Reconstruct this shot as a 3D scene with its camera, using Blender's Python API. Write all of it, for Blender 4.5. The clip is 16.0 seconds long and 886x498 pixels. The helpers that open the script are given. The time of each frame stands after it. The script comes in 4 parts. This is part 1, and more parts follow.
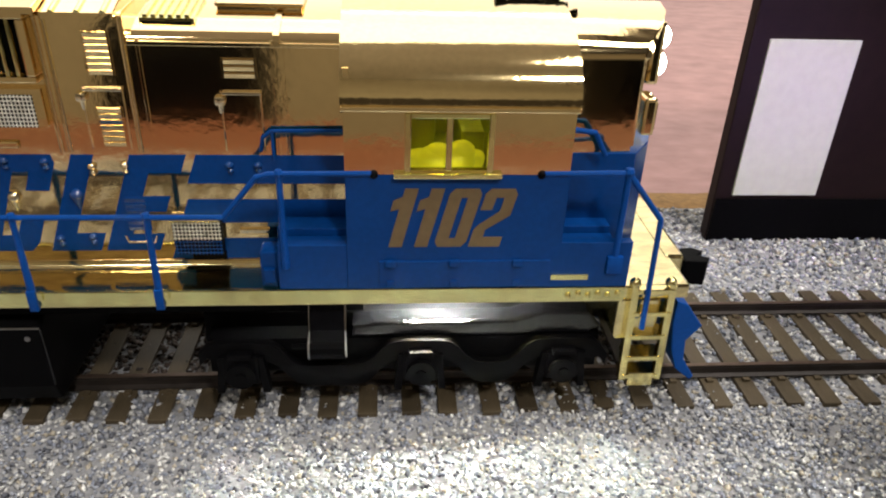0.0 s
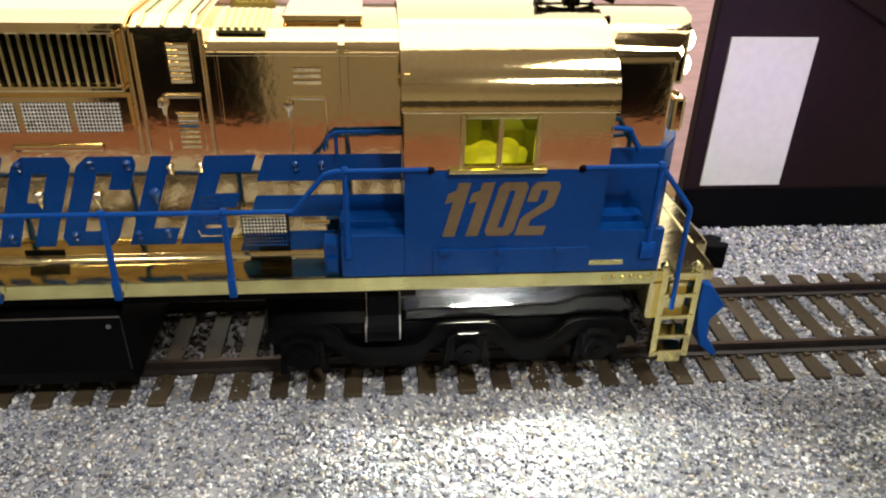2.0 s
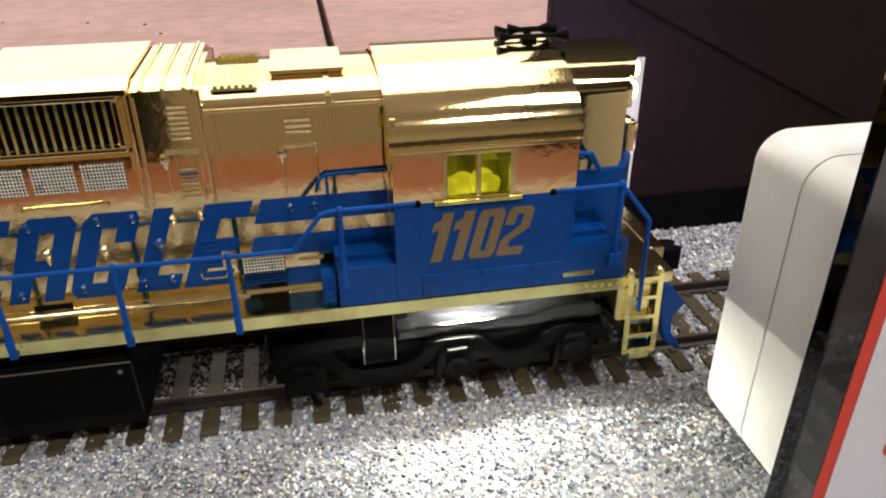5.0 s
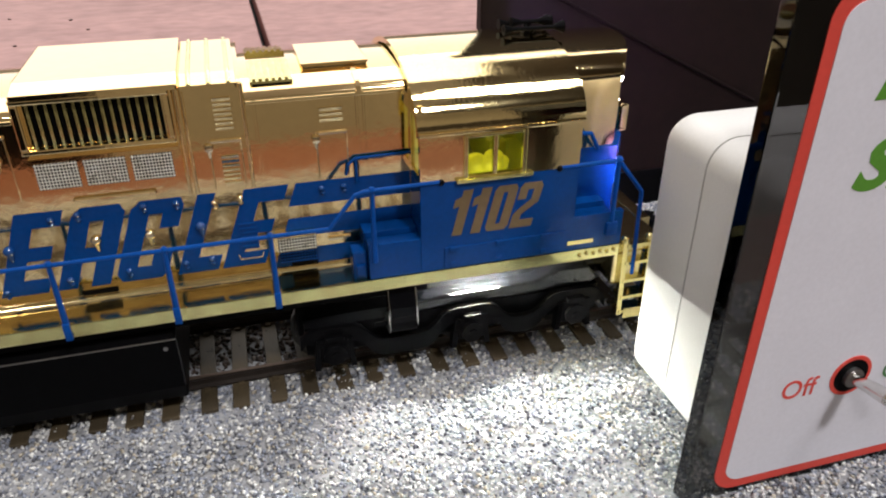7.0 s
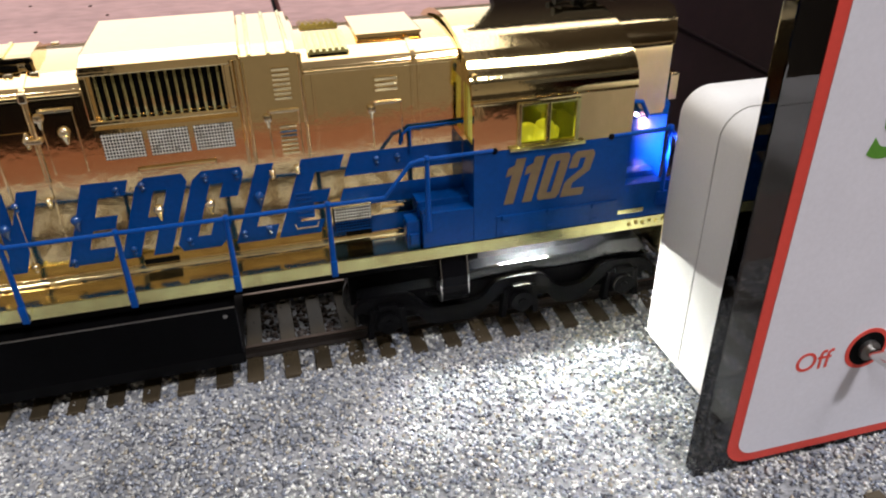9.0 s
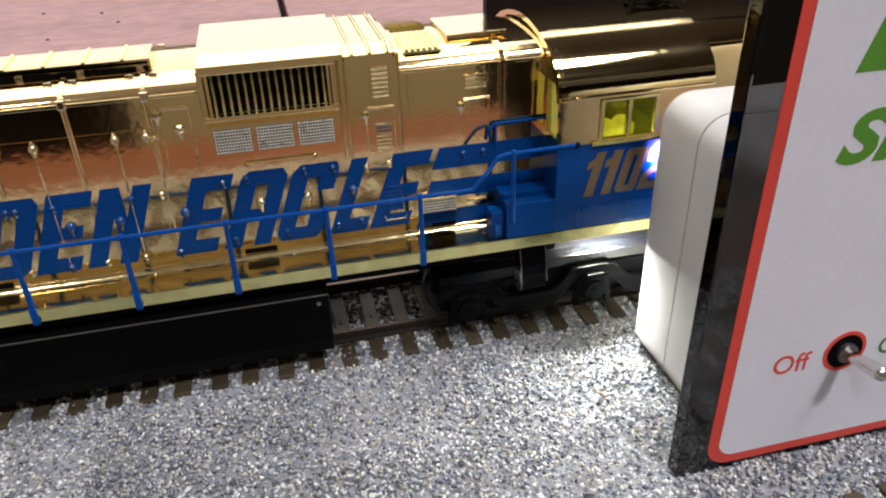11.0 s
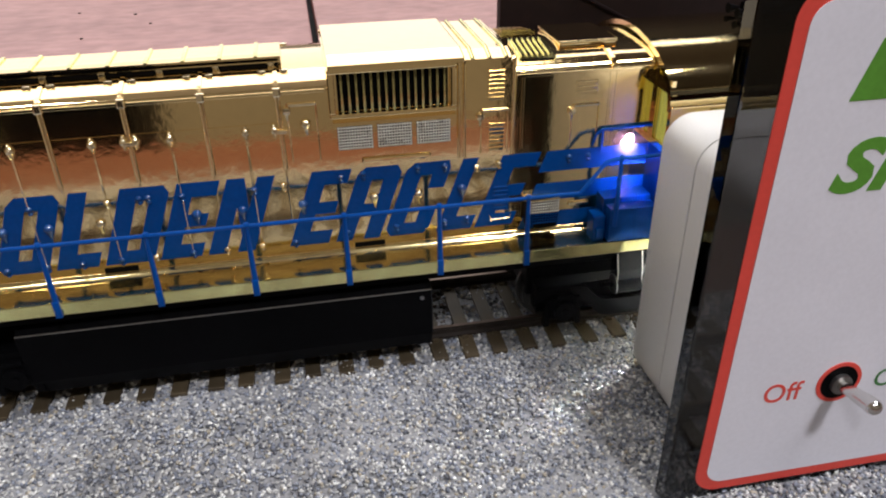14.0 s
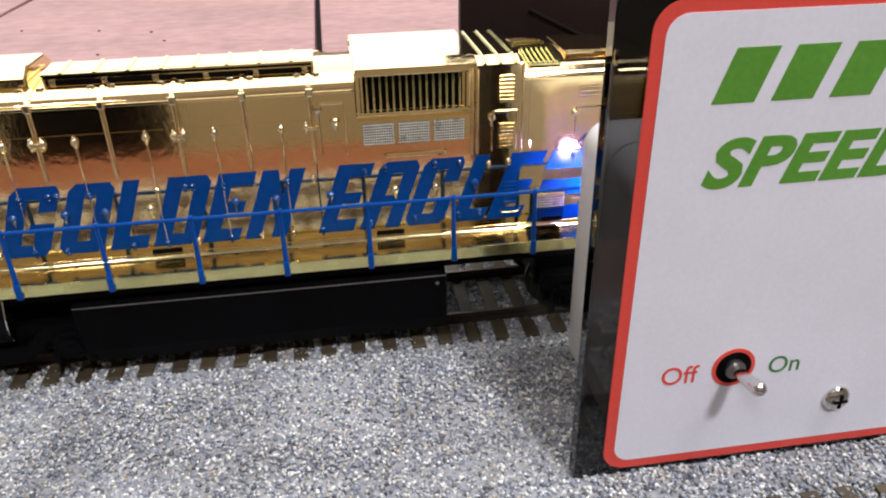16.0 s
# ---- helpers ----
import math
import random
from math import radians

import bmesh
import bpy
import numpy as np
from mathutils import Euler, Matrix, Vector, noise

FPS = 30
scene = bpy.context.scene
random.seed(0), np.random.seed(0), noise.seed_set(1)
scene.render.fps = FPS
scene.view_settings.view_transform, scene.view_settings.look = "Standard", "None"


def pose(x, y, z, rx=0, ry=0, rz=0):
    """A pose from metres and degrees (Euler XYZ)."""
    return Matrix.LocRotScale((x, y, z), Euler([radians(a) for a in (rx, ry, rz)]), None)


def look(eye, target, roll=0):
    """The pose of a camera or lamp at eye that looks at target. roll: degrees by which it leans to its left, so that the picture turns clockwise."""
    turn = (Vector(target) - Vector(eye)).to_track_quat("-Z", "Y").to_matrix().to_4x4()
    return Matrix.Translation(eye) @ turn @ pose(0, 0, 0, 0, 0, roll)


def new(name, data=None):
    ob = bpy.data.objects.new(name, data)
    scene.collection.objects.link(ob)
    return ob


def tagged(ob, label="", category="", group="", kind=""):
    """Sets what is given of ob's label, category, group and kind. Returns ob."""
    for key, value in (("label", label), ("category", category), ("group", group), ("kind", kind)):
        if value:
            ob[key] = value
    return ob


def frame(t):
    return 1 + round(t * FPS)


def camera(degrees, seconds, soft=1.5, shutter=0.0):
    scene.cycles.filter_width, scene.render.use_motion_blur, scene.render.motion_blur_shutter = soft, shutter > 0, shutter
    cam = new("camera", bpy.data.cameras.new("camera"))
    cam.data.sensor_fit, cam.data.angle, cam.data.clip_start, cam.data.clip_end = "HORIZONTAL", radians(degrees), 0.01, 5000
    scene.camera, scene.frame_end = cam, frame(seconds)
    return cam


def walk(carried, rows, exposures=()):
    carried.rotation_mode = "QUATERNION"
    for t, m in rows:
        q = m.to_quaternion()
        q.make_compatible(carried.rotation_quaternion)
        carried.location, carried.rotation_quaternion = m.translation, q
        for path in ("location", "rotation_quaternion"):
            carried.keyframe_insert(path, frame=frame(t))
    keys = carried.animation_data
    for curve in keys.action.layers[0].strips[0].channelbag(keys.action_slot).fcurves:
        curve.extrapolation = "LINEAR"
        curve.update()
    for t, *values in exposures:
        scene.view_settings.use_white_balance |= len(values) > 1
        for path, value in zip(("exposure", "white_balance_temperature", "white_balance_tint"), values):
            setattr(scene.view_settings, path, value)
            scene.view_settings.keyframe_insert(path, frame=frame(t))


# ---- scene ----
# All plan numbers are in millimetres: an HO scale model railway (gauge 16.5 mm).
# x runs along the track, y away from the camera, z up from the tops of the ties.
MM = 0.001
cam = camera(61.85, 16.0, soft=2.05)

# seconds; eye x, y, z; yaw to the right, pitch and roll in degrees; how far the train has come
WAY = (
    (0, 4.0, -93.6, 70.1, 5.40, -29.20, 2.30, -22.4),
    (0.5, 3.1, -95.1, 72.3, 6.40, -30.00, 2.69, -19.3),
    (1, 2.6, -96.7, 73.3, 6.18, -30.15, 2.29, -16.2),
    (1.5, 5.6, -98.4, 74.1, 6.12, -29.80, 2.06, -14.0),
    (2, 5.8, -100.4, 73.3, 5.93, -29.64, 1.71, -12.9),
    (2.5, 7.4, -104.6, 72.6, 5.62, -29.52, 1.24, -10.4),
    (3, 9.5, -106.3, 76.5, 7.22, -29.82, 2.48, -4.5),
    (3.5, 13.5, -104.9, 75.2, 7.59, -30.11, 0.85, 0.0),
    (4, 13.4, -102.4, 73.5, 7.94, -29.96, 0.71, 3.3),
    (4.5, 15.8, -102.1, 75.0, 8.54, -29.22, -0.26, 6.3),
    (5, 21.4, -106.2, 79.4, 10.76, -28.84, -0.36, 9.3),
    (7.5, 18.7, -113.5, 82.5, 16.32, -29.93, 0.12, 23.0),
    (8, 19.3, -113.5, 82.2, 15.39, -30.31, -0.31, 24.5),
    (8.5, 19.2, -114.4, 81.3, 14.86, -30.55, -0.54, 25.6),
    (9, 20.3, -114.6, 80.9, 14.22, -30.73, -1.13, 27.6),
    (11.5, 24.0, -117.8, 82.6, 12.67, -30.51, -1.65, 47.2),
    (12, 22.4, -115.5, 81.6, 12.22, -30.72, -1.46, 50.2),
    (12.5, 23.4, -115.3, 82.0, 11.73, -30.80, -1.67, 52.8),
    (13, 24.9, -119.4, 82.1, 11.73, -30.55, -1.64, 55.5),
    (13.5, 27.2, -119.9, 82.5, 10.86, -29.92, -1.24, 58.1),
    (14, 28.7, -118.4, 83.2, 10.50, -29.95, -0.88, 61.2),
    (14.5, 31.6, -117.0, 82.7, 9.98, -29.83, -1.49, 63.3),
    (15, 31.5, -117.5, 81.0, 9.28, -29.67, -1.57, 65.9),
    (15.5, 33.9, -122.7, 81.8, 8.86, -29.22, -1.38, 70.2),
    (16, 40.9, -131.3, 84.1, 8.33, -28.38, -1.05, 73.8),
)


def eye_pose(x, y, z, yaw, pitch, roll):
    a, b = radians(yaw), radians(pitch)
    eye = Vector((x, y, z)) * MM
    ahead = Vector((math.sin(a) * math.cos(b), math.cos(a) * math.cos(b), math.sin(b)))
    return look(eye, eye + ahead, roll)


# the phone's own exposure and white balance
EXPOSURE = ((0, -0.09, 6800, 10), (2.5, -0.01, 6800, 10), (3.5, 0.07, 6800, 10), (5, 0.05, 6800, 10), (7.5, -0.02, 6380, 12), (12, -0.09, 6280, 13), (14.5, -0.03, 6230, 13), (15, 0.07, 6200, 13), (15.5, 0.19, 6200, 13), (16, 0.29, 6200, 13))
walk(cam, [(r[0], eye_pose(*r[1:7])) for r in WAY], EXPOSURE)

# ---- light ----
world = bpy.data.worlds.new("room_air")
world.use_nodes = True
scene.world = world
world.node_tree.nodes["Background"].inputs[0].default_value = (0.7, 0.7, 0.7, 1)
world.node_tree.nodes["Background"].inputs[1].default_value = 0.02
scene.view_settings.exposure = 0.0


def ceiling_lamp(name, eye, aim, size, watts, colour):
    data = bpy.data.lights.new(name, "AREA")
    data.shape, data.size, data.size_y, data.energy, data.color = "RECTANGLE", *size, watts, colour
    ob = new(name, data)
    ob.matrix_world = look([v * MM for v in eye], [v * MM for v in aim])
    return ob


ceiling_lamp("ceiling_lamp", (350, -790, 1050), (40, 0, 0), (0.12, 0.12), 8.0, (1.0, 0.98, 0.97))
ceiling_lamp("second_ceiling_lamp", (-420, -760, 1050), (40, 0, 0), (0.12, 0.12), 2.5, (1.0, 0.98, 0.97))
ceiling_lamp("overhead_lamp", (480, -180, 1220), (40, -20, 0), (0.3, 0.3), 9.2, (1.0, 0.98, 0.96))
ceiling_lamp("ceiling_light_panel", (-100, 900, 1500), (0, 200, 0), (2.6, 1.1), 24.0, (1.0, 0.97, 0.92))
# daylight in the opening of the window behind the table
ceiling_lamp("window_daylight", (-150, 1495, 850), (-150, 0, 850), (3.0, 1.2), 18.0, (1.0, 0.98, 0.95))


# ---- materials ----
def material(name, colour, rough=0.5, metal=0.0, spread=0.15, grain=900.0, blotch=60.0, bump=0.0, second=None, island=0.0,
             rough_spread=0.1, stretch=(1, 1, 1), coat=0.0, spec=0.5, objrand=0.0):
    """Colour with grain and blotches at two scales; scales are per metre."""
    m = bpy.data.materials.new(name)
    m.use_nodes = True
    nt = m.node_tree
    n, l = nt.nodes, nt.links
    p = n["Principled BSDF"]
    tc = n.new("ShaderNodeTexCoord")
    mp = n.new("ShaderNodeMapping")
    mp.inputs["Scale"].default_value = stretch
    l.new(tc.outputs["Object"], mp.inputs["Vector"])
    fine = n.new("ShaderNodeTexNoise")
    fine.inputs["Scale"].default_value, fine.inputs["Detail"].default_value = grain, 4
    wide = n.new("ShaderNodeTexNoise")
    wide.inputs["Scale"].default_value, wide.inputs["Detail"].default_value = blotch, 5
    for t in (fine, wide):
        l.new(mp.outputs["Vector"], t.inputs["Vector"])
    mix = n.new("ShaderNodeMath")
    mix.operation = "ADD"
    l.new(fine.outputs["Fac"], mix.inputs[0]), l.new(wide.outputs["Fac"], mix.inputs[1])
    last = mix.outputs[0]
    if island or objrand:
        src = n.new("ShaderNodeNewGeometry").outputs["Random Per Island"] if island else n.new("ShaderNodeObjectInfo").outputs["Random"]
        amount = n.new("ShaderNodeMath")
        amount.operation = "MULTIPLY_ADD"
        l.new(src, amount.inputs[0])
        amount.inputs[1].default_value = 2 * (island or objrand)
        l.new(last, amount.inputs[2])
        low = n.new("ShaderNodeMath")
        low.operation = "SUBTRACT"
        l.new(amount.outputs[0], low.inputs[0])
        low.inputs[1].default_value = (island or objrand)
        last = low.outputs[0]
    ramp = n.new("ShaderNodeMapRange")
    ramp.inputs["From Min"].default_value, ramp.inputs["From Max"].default_value = 0.6, 1.4
    l.new(last, ramp.inputs["Value"])
    col = n.new("ShaderNodeMix")
    col.data_type = "RGBA"
    a = [max(0.0, c * (1 - spread)) for c in colour]
    b = second or [min(1.0, c * (1 + spread)) for c in colour]
    col.inputs["A"].default_value, col.inputs["B"].default_value = (*a, 1), (*b, 1)
    l.new(ramp.outputs["Result"], col.inputs["Factor"])
    l.new(col.outputs["Result"], p.inputs["Base Color"])
    rr = n.new("ShaderNodeMapRange")
    rr.inputs["To Min"].default_value, rr.inputs["To Max"].default_value = max(0.02, rough - rough_spread * rough), rough + rough_spread * rough
    l.new(wide.outputs["Fac"], rr.inputs["Value"])
    l.new(rr.outputs["Result"], p.inputs["Roughness"])
    p.inputs["Metallic"].default_value = metal
    p.inputs["Coat Weight"].default_value = coat
    p.inputs["Specular IOR Level"].default_value = spec
    if bump:
        bp = n.new("ShaderNodeBump")
        bp.inputs["Strength"].default_value, bp.inputs["Distance"].default_value = 1.0, bump * MM
        l.new(mix.outputs[0], bp.inputs["Height"])
        l.new(bp.outputs["Normal"], p.inputs["Normal"])
    return m


def glow(name, colour, strength):
    m = bpy.data.materials.new(name)
    m.use_nodes = True
    p = m.node_tree.nodes["Principled BSDF"]
    p.inputs["Base Color"].default_value = (*colour, 1)
    p.inputs["Emission Color"].default_value = (*colour, 1)
    p.inputs["Emission Strength"].default_value = strength
    return m


def clear(name, colour, rough=0.02):
    m = bpy.data.materials.new(name)
    m.use_nodes = True
    p = m.node_tree.nodes["Principled BSDF"]
    p.inputs["Base Color"].default_value = (*colour, 1)
    p.inputs["Roughness"].default_value = rough
    p.inputs["Transmission Weight"].default_value = 1.0
    p.inputs["IOR"].default_value = 1.15
    return m


GOLD = material("gold_plating", (0.93, 0.72, 0.38), 0.08, 1.0, 0.06, 700, 45, 0.016, rough_spread=0.5)
GOLD_KNOB = material("polished_gold_knob", (0.97, 0.84, 0.58), 0.16, 1.0, 0.05, 900, 90, 0.0)
BLUE_KNOB = material("glossy_blue_knob", (0.004, 0.05, 0.2), 0.12, 0.0, 0.12, 1500, 90, 0.0, coat=0.6)
GOLD_ROOF = material("rubbed_gold_roof", (0.93, 0.74, 0.38), 0.075, 1.0, 0.1, 1500, 60, 0.012, rough_spread=0.6)
GOLD_DECK = material("worn_gold_tread", (0.88, 0.68, 0.35), 0.13, 1.0, 0.3, 520, 130, 0.028, rough_spread=0.7, stretch=(0.5, 1.3, 1))
GOLD_BRIGHT = material("bright_yellow_plating", (0.95, 0.8, 0.36), 0.14, 1.0, 0.12, 700, 120, 0.012, rough_spread=0.5)
GOLD_PALE = material("pale_brass_plating", (0.92, 0.77, 0.35), 0.17, 1.0, 0.3, 420, 90, 0.03, rough_spread=0.4)
BLUE = material("blue_enamel", (0.0011, 0.045, 0.212), 0.22, 0.0, 0.14, 1500, 90, 0.008, spec=0.22)
BLUE_RAIL = material("light_blue_plastic", (0.002, 0.062, 0.3), 0.34, 0.0, 0.15, 1500, 120, 0.006, spec=0.14)
BLACK = material("black_plastic", (0.0025, 0.0025, 0.003), 0.5, 0.0, 0.35, 1200, 80, 0.02, spec=0.045)
BEAM = material("oily_black_beam", (0.004, 0.004, 0.005), 0.12, 0.0, 0.4, 1300, 260, 0.12, rough_spread=0.6)
BLACK_GLOSS = material("black_acrylic", (0.004, 0.004, 0.005), 0.09, 0.0, 0.3, 600, 40, 0.0, spec=0.09)
STEEL = material("dull_steel", (0.35, 0.34, 0.33), 0.35, 1.0, 0.2, 900, 90, 0.01)
WHEEL = material("blackened_wheel", (0.035, 0.033, 0.03), 0.32, 0.8, 0.3, 900, 90, 0.01)
CHROME = material("bright_steel", (0.75, 0.74, 0.72), 0.14, 1.0, 0.08, 900, 90, 0.004)
TIE = material("brown_plastic_tie", (0.068, 0.05, 0.027), 0.62, 0.0, 0.3, 1400, 160, 0.04, stretch=(3, 0.5, 1), objrand=0.35)
RAIL = material("weathered_rail", (0.03, 0.023, 0.019), 0.5, 0.3, 0.3, 900, 110, 0.02)
RAIL_TOP = material("worn_rail_head", (0.15, 0.105, 0.08), 0.42, 0.8, 0.2, 900, 110, 0.01)


def stones(name, colours, dim=1.0):
    """Each stone takes one of a few colours, with a speckle of its own."""
    m = bpy.data.materials.new(name)
    m.use_nodes = True
    n, l = m.node_tree.nodes, m.node_tree.links
    p = n["Principled BSDF"]
    ramp = n.new("ShaderNodeValToRGB")
    ramp.color_ramp.interpolation = "CONSTANT"
    while len(ramp.color_ramp.elements) < len(colours):
        ramp.color_ramp.elements.new(0.5)
    for e, (at, c) in zip(ramp.color_ramp.elements, colours):
        e.position, e.color = at, (*[v * dim for v in c], 1)
    l.new(n.new("ShaderNodeNewGeometry").outputs["Random Per Island"], ramp.inputs["Fac"])
    tc = n.new("ShaderNodeTexCoord")
    last = ramp.outputs["Color"]
    for scale, low, high in ((2600, 0.55, 1.45), (38, 0.78, 1.22)):
        noise = n.new("ShaderNodeTexNoise")
        noise.inputs["Scale"].default_value, noise.inputs["Detail"].default_value = scale, 3
        l.new(tc.outputs["Object"], noise.inputs["Vector"])
        rng = n.new("ShaderNodeMapRange")
        rng.inputs["From Min"].default_value, rng.inputs["From Max"].default_value = 0.3, 0.7
        rng.inputs["To Min"].default_value, rng.inputs["To Max"].default_value = low, high
        l.new(noise.outputs["Fac"], rng.inputs["Value"])
        mul = n.new("ShaderNodeVectorMath")
        mul.operation = "SCALE"
        l.new(last, mul.inputs[0]), l.new(rng.outputs["Result"], mul.inputs["Scale"])
        last = mul.outputs["Vector"]
    l.new(last, p.inputs["Base Color"])
    p.inputs["Roughness"].default_value = 0.8
    return m


BALLAST = stones("grey_ballast", ((0.0, (0.1, 0.105, 0.125)), (0.12, (0.2, 0.22, 0.27)), (0.34, (0.31, 0.33, 0.38)), (0.52, (0.43, 0.43, 0.43)), (0.68, (0.4, 0.36, 0.29)), (0.76, (0.55, 0.55, 0.54)), (0.92, (0.72, 0.72, 0.7))), 1.12)
BROWN_BALLAST = stones("oil_stained_ballast", ((0.0, (0.03, 0.02, 0.016)), (0.25, (0.085, 0.055, 0.042)), (0.5, (0.14, 0.1, 0.08)), (0.72, (0.2, 0.17, 0.15)), (0.9, (0.36, 0.31, 0.28))), 0.6)
GROUND = material("ballast_bed", (0.19, 0.192, 0.2), 0.9, 0.0, 0.5, 1300, 40, 0.25, second=(0.46, 0.468, 0.49))
TABLE = material("red_stained_boards", (0.3, 0.115, 0.1), 0.42, 0.0, 0.3, 150, 14, 0.15, second=(0.46, 0.235, 0.215), stretch=(0.7, 1.15, 1))
MAROON = material("dark_maroon_card", (0.0105, 0.0044, 0.004), 0.6, 0.0, 0.35, 400, 30, 0.03, spec=0.2)
DOOR_WHITE = material("white_paper_door", (0.64, 0.71, 0.55), 0.7, 0.0, 0.08, 600, 50, 0.01)
CREAM = material("pale_grey_abs", (0.7, 0.69, 0.67), 0.42, 0.0, 0.04, 2200, 50, 0.012)
PAPER = material("white_printed_sheet", (0.76, 0.755, 0.83), 0.6, 0.0, 0.05, 1500, 80, 0.01)
RED_INK = material("red_ink", (0.72, 0.07, 0.05), 0.55, 0.0, 0.08, 1500, 90)
GREEN_INK = material("green_ink", (0.1, 0.3, 0.03), 0.55, 0.0, 0.15, 1500, 90)
DARK_GREEN_INK = material("dark_green_ink", (0.06, 0.2, 0.06), 0.55, 0.0, 0.15, 1500, 90)
BRONZE_INK = material("bronze_number_paint", (0.21, 0.142, 0.068), 0.4, 0.3, 0.15, 1200, 90)
FASCIA = material("red_stained_moulding", (0.15, 0.052, 0.03), 0.4, 0.0, 0.4, 130, 11, 0.1, stretch=(0.3, 2, 1))
SHELL_SEAM = material("grey_seam", (0.3, 0.29, 0.27), 0.6, 0.0, 0.1, 600, 60)
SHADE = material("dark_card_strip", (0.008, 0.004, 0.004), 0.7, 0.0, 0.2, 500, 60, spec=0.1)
CORK = material("cork_edge", (0.3, 0.17, 0.06), 0.85, 0.0, 0.4, 700, 90, 0.1)
CAB_YELLOW = material("yellow_cab_lining", (0.3, 0.32, 0.06), 0.5, 0.0, 0.1, 900, 90)
FLOOR_TAN = material("tan_carpet", (0.1, 0.08, 0.058), 0.9, 0.0, 0.3, 40, 1.6, second=(0.44, 0.38, 0.28))
WALL = material("plaster_wall", (0.42, 0.37, 0.29), 0.8, 0.0, 0.3, 40, 2)
# for unseen blocks that only put dark areas into the gold reflections
REFLECTED_DARK = material("dark_brown_bulkhead", (0.05, 0.038, 0.028), 0.8, 0.0, 0.25, 40, 3)
CEIL = material("white_ceiling", (0.75, 0.73, 0.7), 0.85, 0.0, 0.04, 40, 3)
MESH_WIRE = material("bright_wire_mesh", (0.95, 0.9, 0.74), 0.28, 0.5, 0.25, 900, 400)
LED_WHITE = glow("white_led", (0.97, 1.0, 0.9), 1450)
HEAD_GLOW = glow("headlight_led", (1.0, 0.98, 0.86), 50)
CAB_GLOW = glow("cab_bulb", (0.95, 0.95, 0.2), 20)
BLUE_GLOW = glow("blue_led", (0.6, 0.38, 1.0), 800)
# no lamp: the bulb's light on the yellow lumps, put in as emission
LUMP_GLOW = glow("lit_yellow_plastic", (0.8, 0.76, 0.03), 0.3)
# emission in place of bulb light seen through the rear window
INSERT_GLOW = glow("lit_window_insert", (0.6, 0.58, 0.14), 0.22)
SMOKED = clear("smoked_acrylic", (0.085, 0.085, 0.09), 0.03)
SMOKED.node_tree.nodes["Principled BSDF"].inputs["IOR"].default_value = 1.4
GLASS = clear("cab_glazing", (0.97, 0.98, 0.85))


# ---- tools for building ----
def bx(bm, x0, x1, y0, y1, z0, z1, bevel=0.0):
    r = bmesh.ops.create_cube(bm, size=1, matrix=Matrix.LocRotScale(((x0 + x1) / 2, (y0 + y1) / 2, (z0 + z1) / 2), None, (abs(x1 - x0), abs(y1 - y0), abs(z1 - z0))))
    if bevel:
        edges = list({e for v in r["verts"] for e in v.link_edges})
        bmesh.ops.bevel(bm, geom=edges, offset=bevel, segments=2, affect="EDGES", profile=0.6)
    return bm


def rod(bm, a, b, r, seg=10, r2=None):
    a, b = Vector(a), Vector(b)
    d = b - a
    m = Matrix.Translation((a + b) / 2) @ d.to_track_quat("Z", "Y").to_matrix().to_4x4()
    bmesh.ops.create_cone(bm, cap_ends=True, segments=seg, radius1=r, radius2=r if r2 is None else r2, depth=d.length, matrix=m)
    return bm


def ball(bm, c, r, seg=8):
    bmesh.ops.create_uvsphere(bm, u_segments=seg, v_segments=max(4, seg // 2), radius=r, matrix=Matrix.Translation(c))
    return bm


def pipe(bm, pts, r, seg=8):
    for a, b in zip(pts, pts[1:]):
        rod(bm, a, b, r, seg)
    for p in pts[1:-1]:
        ball(bm, p, r * 1.02, seg)
    return bm


def prism(bm, pts, axis, lo, hi, bevel=0.0):
    """A polygon pushed along an axis; pts hold the other two coordinates in order."""
    def at(p, v):
        return {"x": (v, p[0], p[1]), "y": (p[0], v, p[1]), "z": (p[0], p[1], v)}[axis]
    low = [bm.verts.new(at(p, lo)) for p in pts]
    high = [bm.verts.new(at(p, hi)) for p in pts]
    faces = [bm.faces.new(low), bm.faces.new(high[::-1])]
    n = len(pts)
    for i in range(n):
        faces.append(bm.faces.new((low[i], high[i], high[(i + 1) % n], low[(i + 1) % n])))
    bmesh.ops.recalc_face_normals(bm, faces=faces)
    if bevel:
        edges = list({e for f in faces[:2] for e in f.edges})
        bmesh.ops.bevel(bm, geom=edges, offset=bevel, segments=2, affect="EDGES", profile=0.6)
    return bm


def part(name, bm, mat, parent=None, label="", smooth=False, at=None):
    """One mesh object, modelled in millimetres."""
    bmesh.ops.scale(bm, vec=(MM, MM, MM), verts=bm.verts)
    me = bpy.data.meshes.new(name)
    bm.to_mesh(me)
    bm.free()
    me.materials.append(mat)
    if smooth:
        for p in me.polygons:
            p.use_smooth = True
        me.set_sharp_from_angle(angle=radians(38))
    ob = new(name, me)
    if at is not None:
        ob.location = Vector(at) * MM
    ob.parent = parent
    if label:
        tagged(ob, label)
    return ob


def thing(name, label, category, group="", kind="", at=(0, 0, 0)):
    ob = new(name)
    ob.empty_display_size = 0.005
    ob.location = Vector(at) * MM
    return tagged(ob, label, category, group, kind)


def again(ob, parent, at):
    """A further part on the same mesh; at in millimetres."""
    o = new(ob.name.split(".")[0], ob.data)
    o.parent, o.location = parent, Vector(at) * MM
    return o


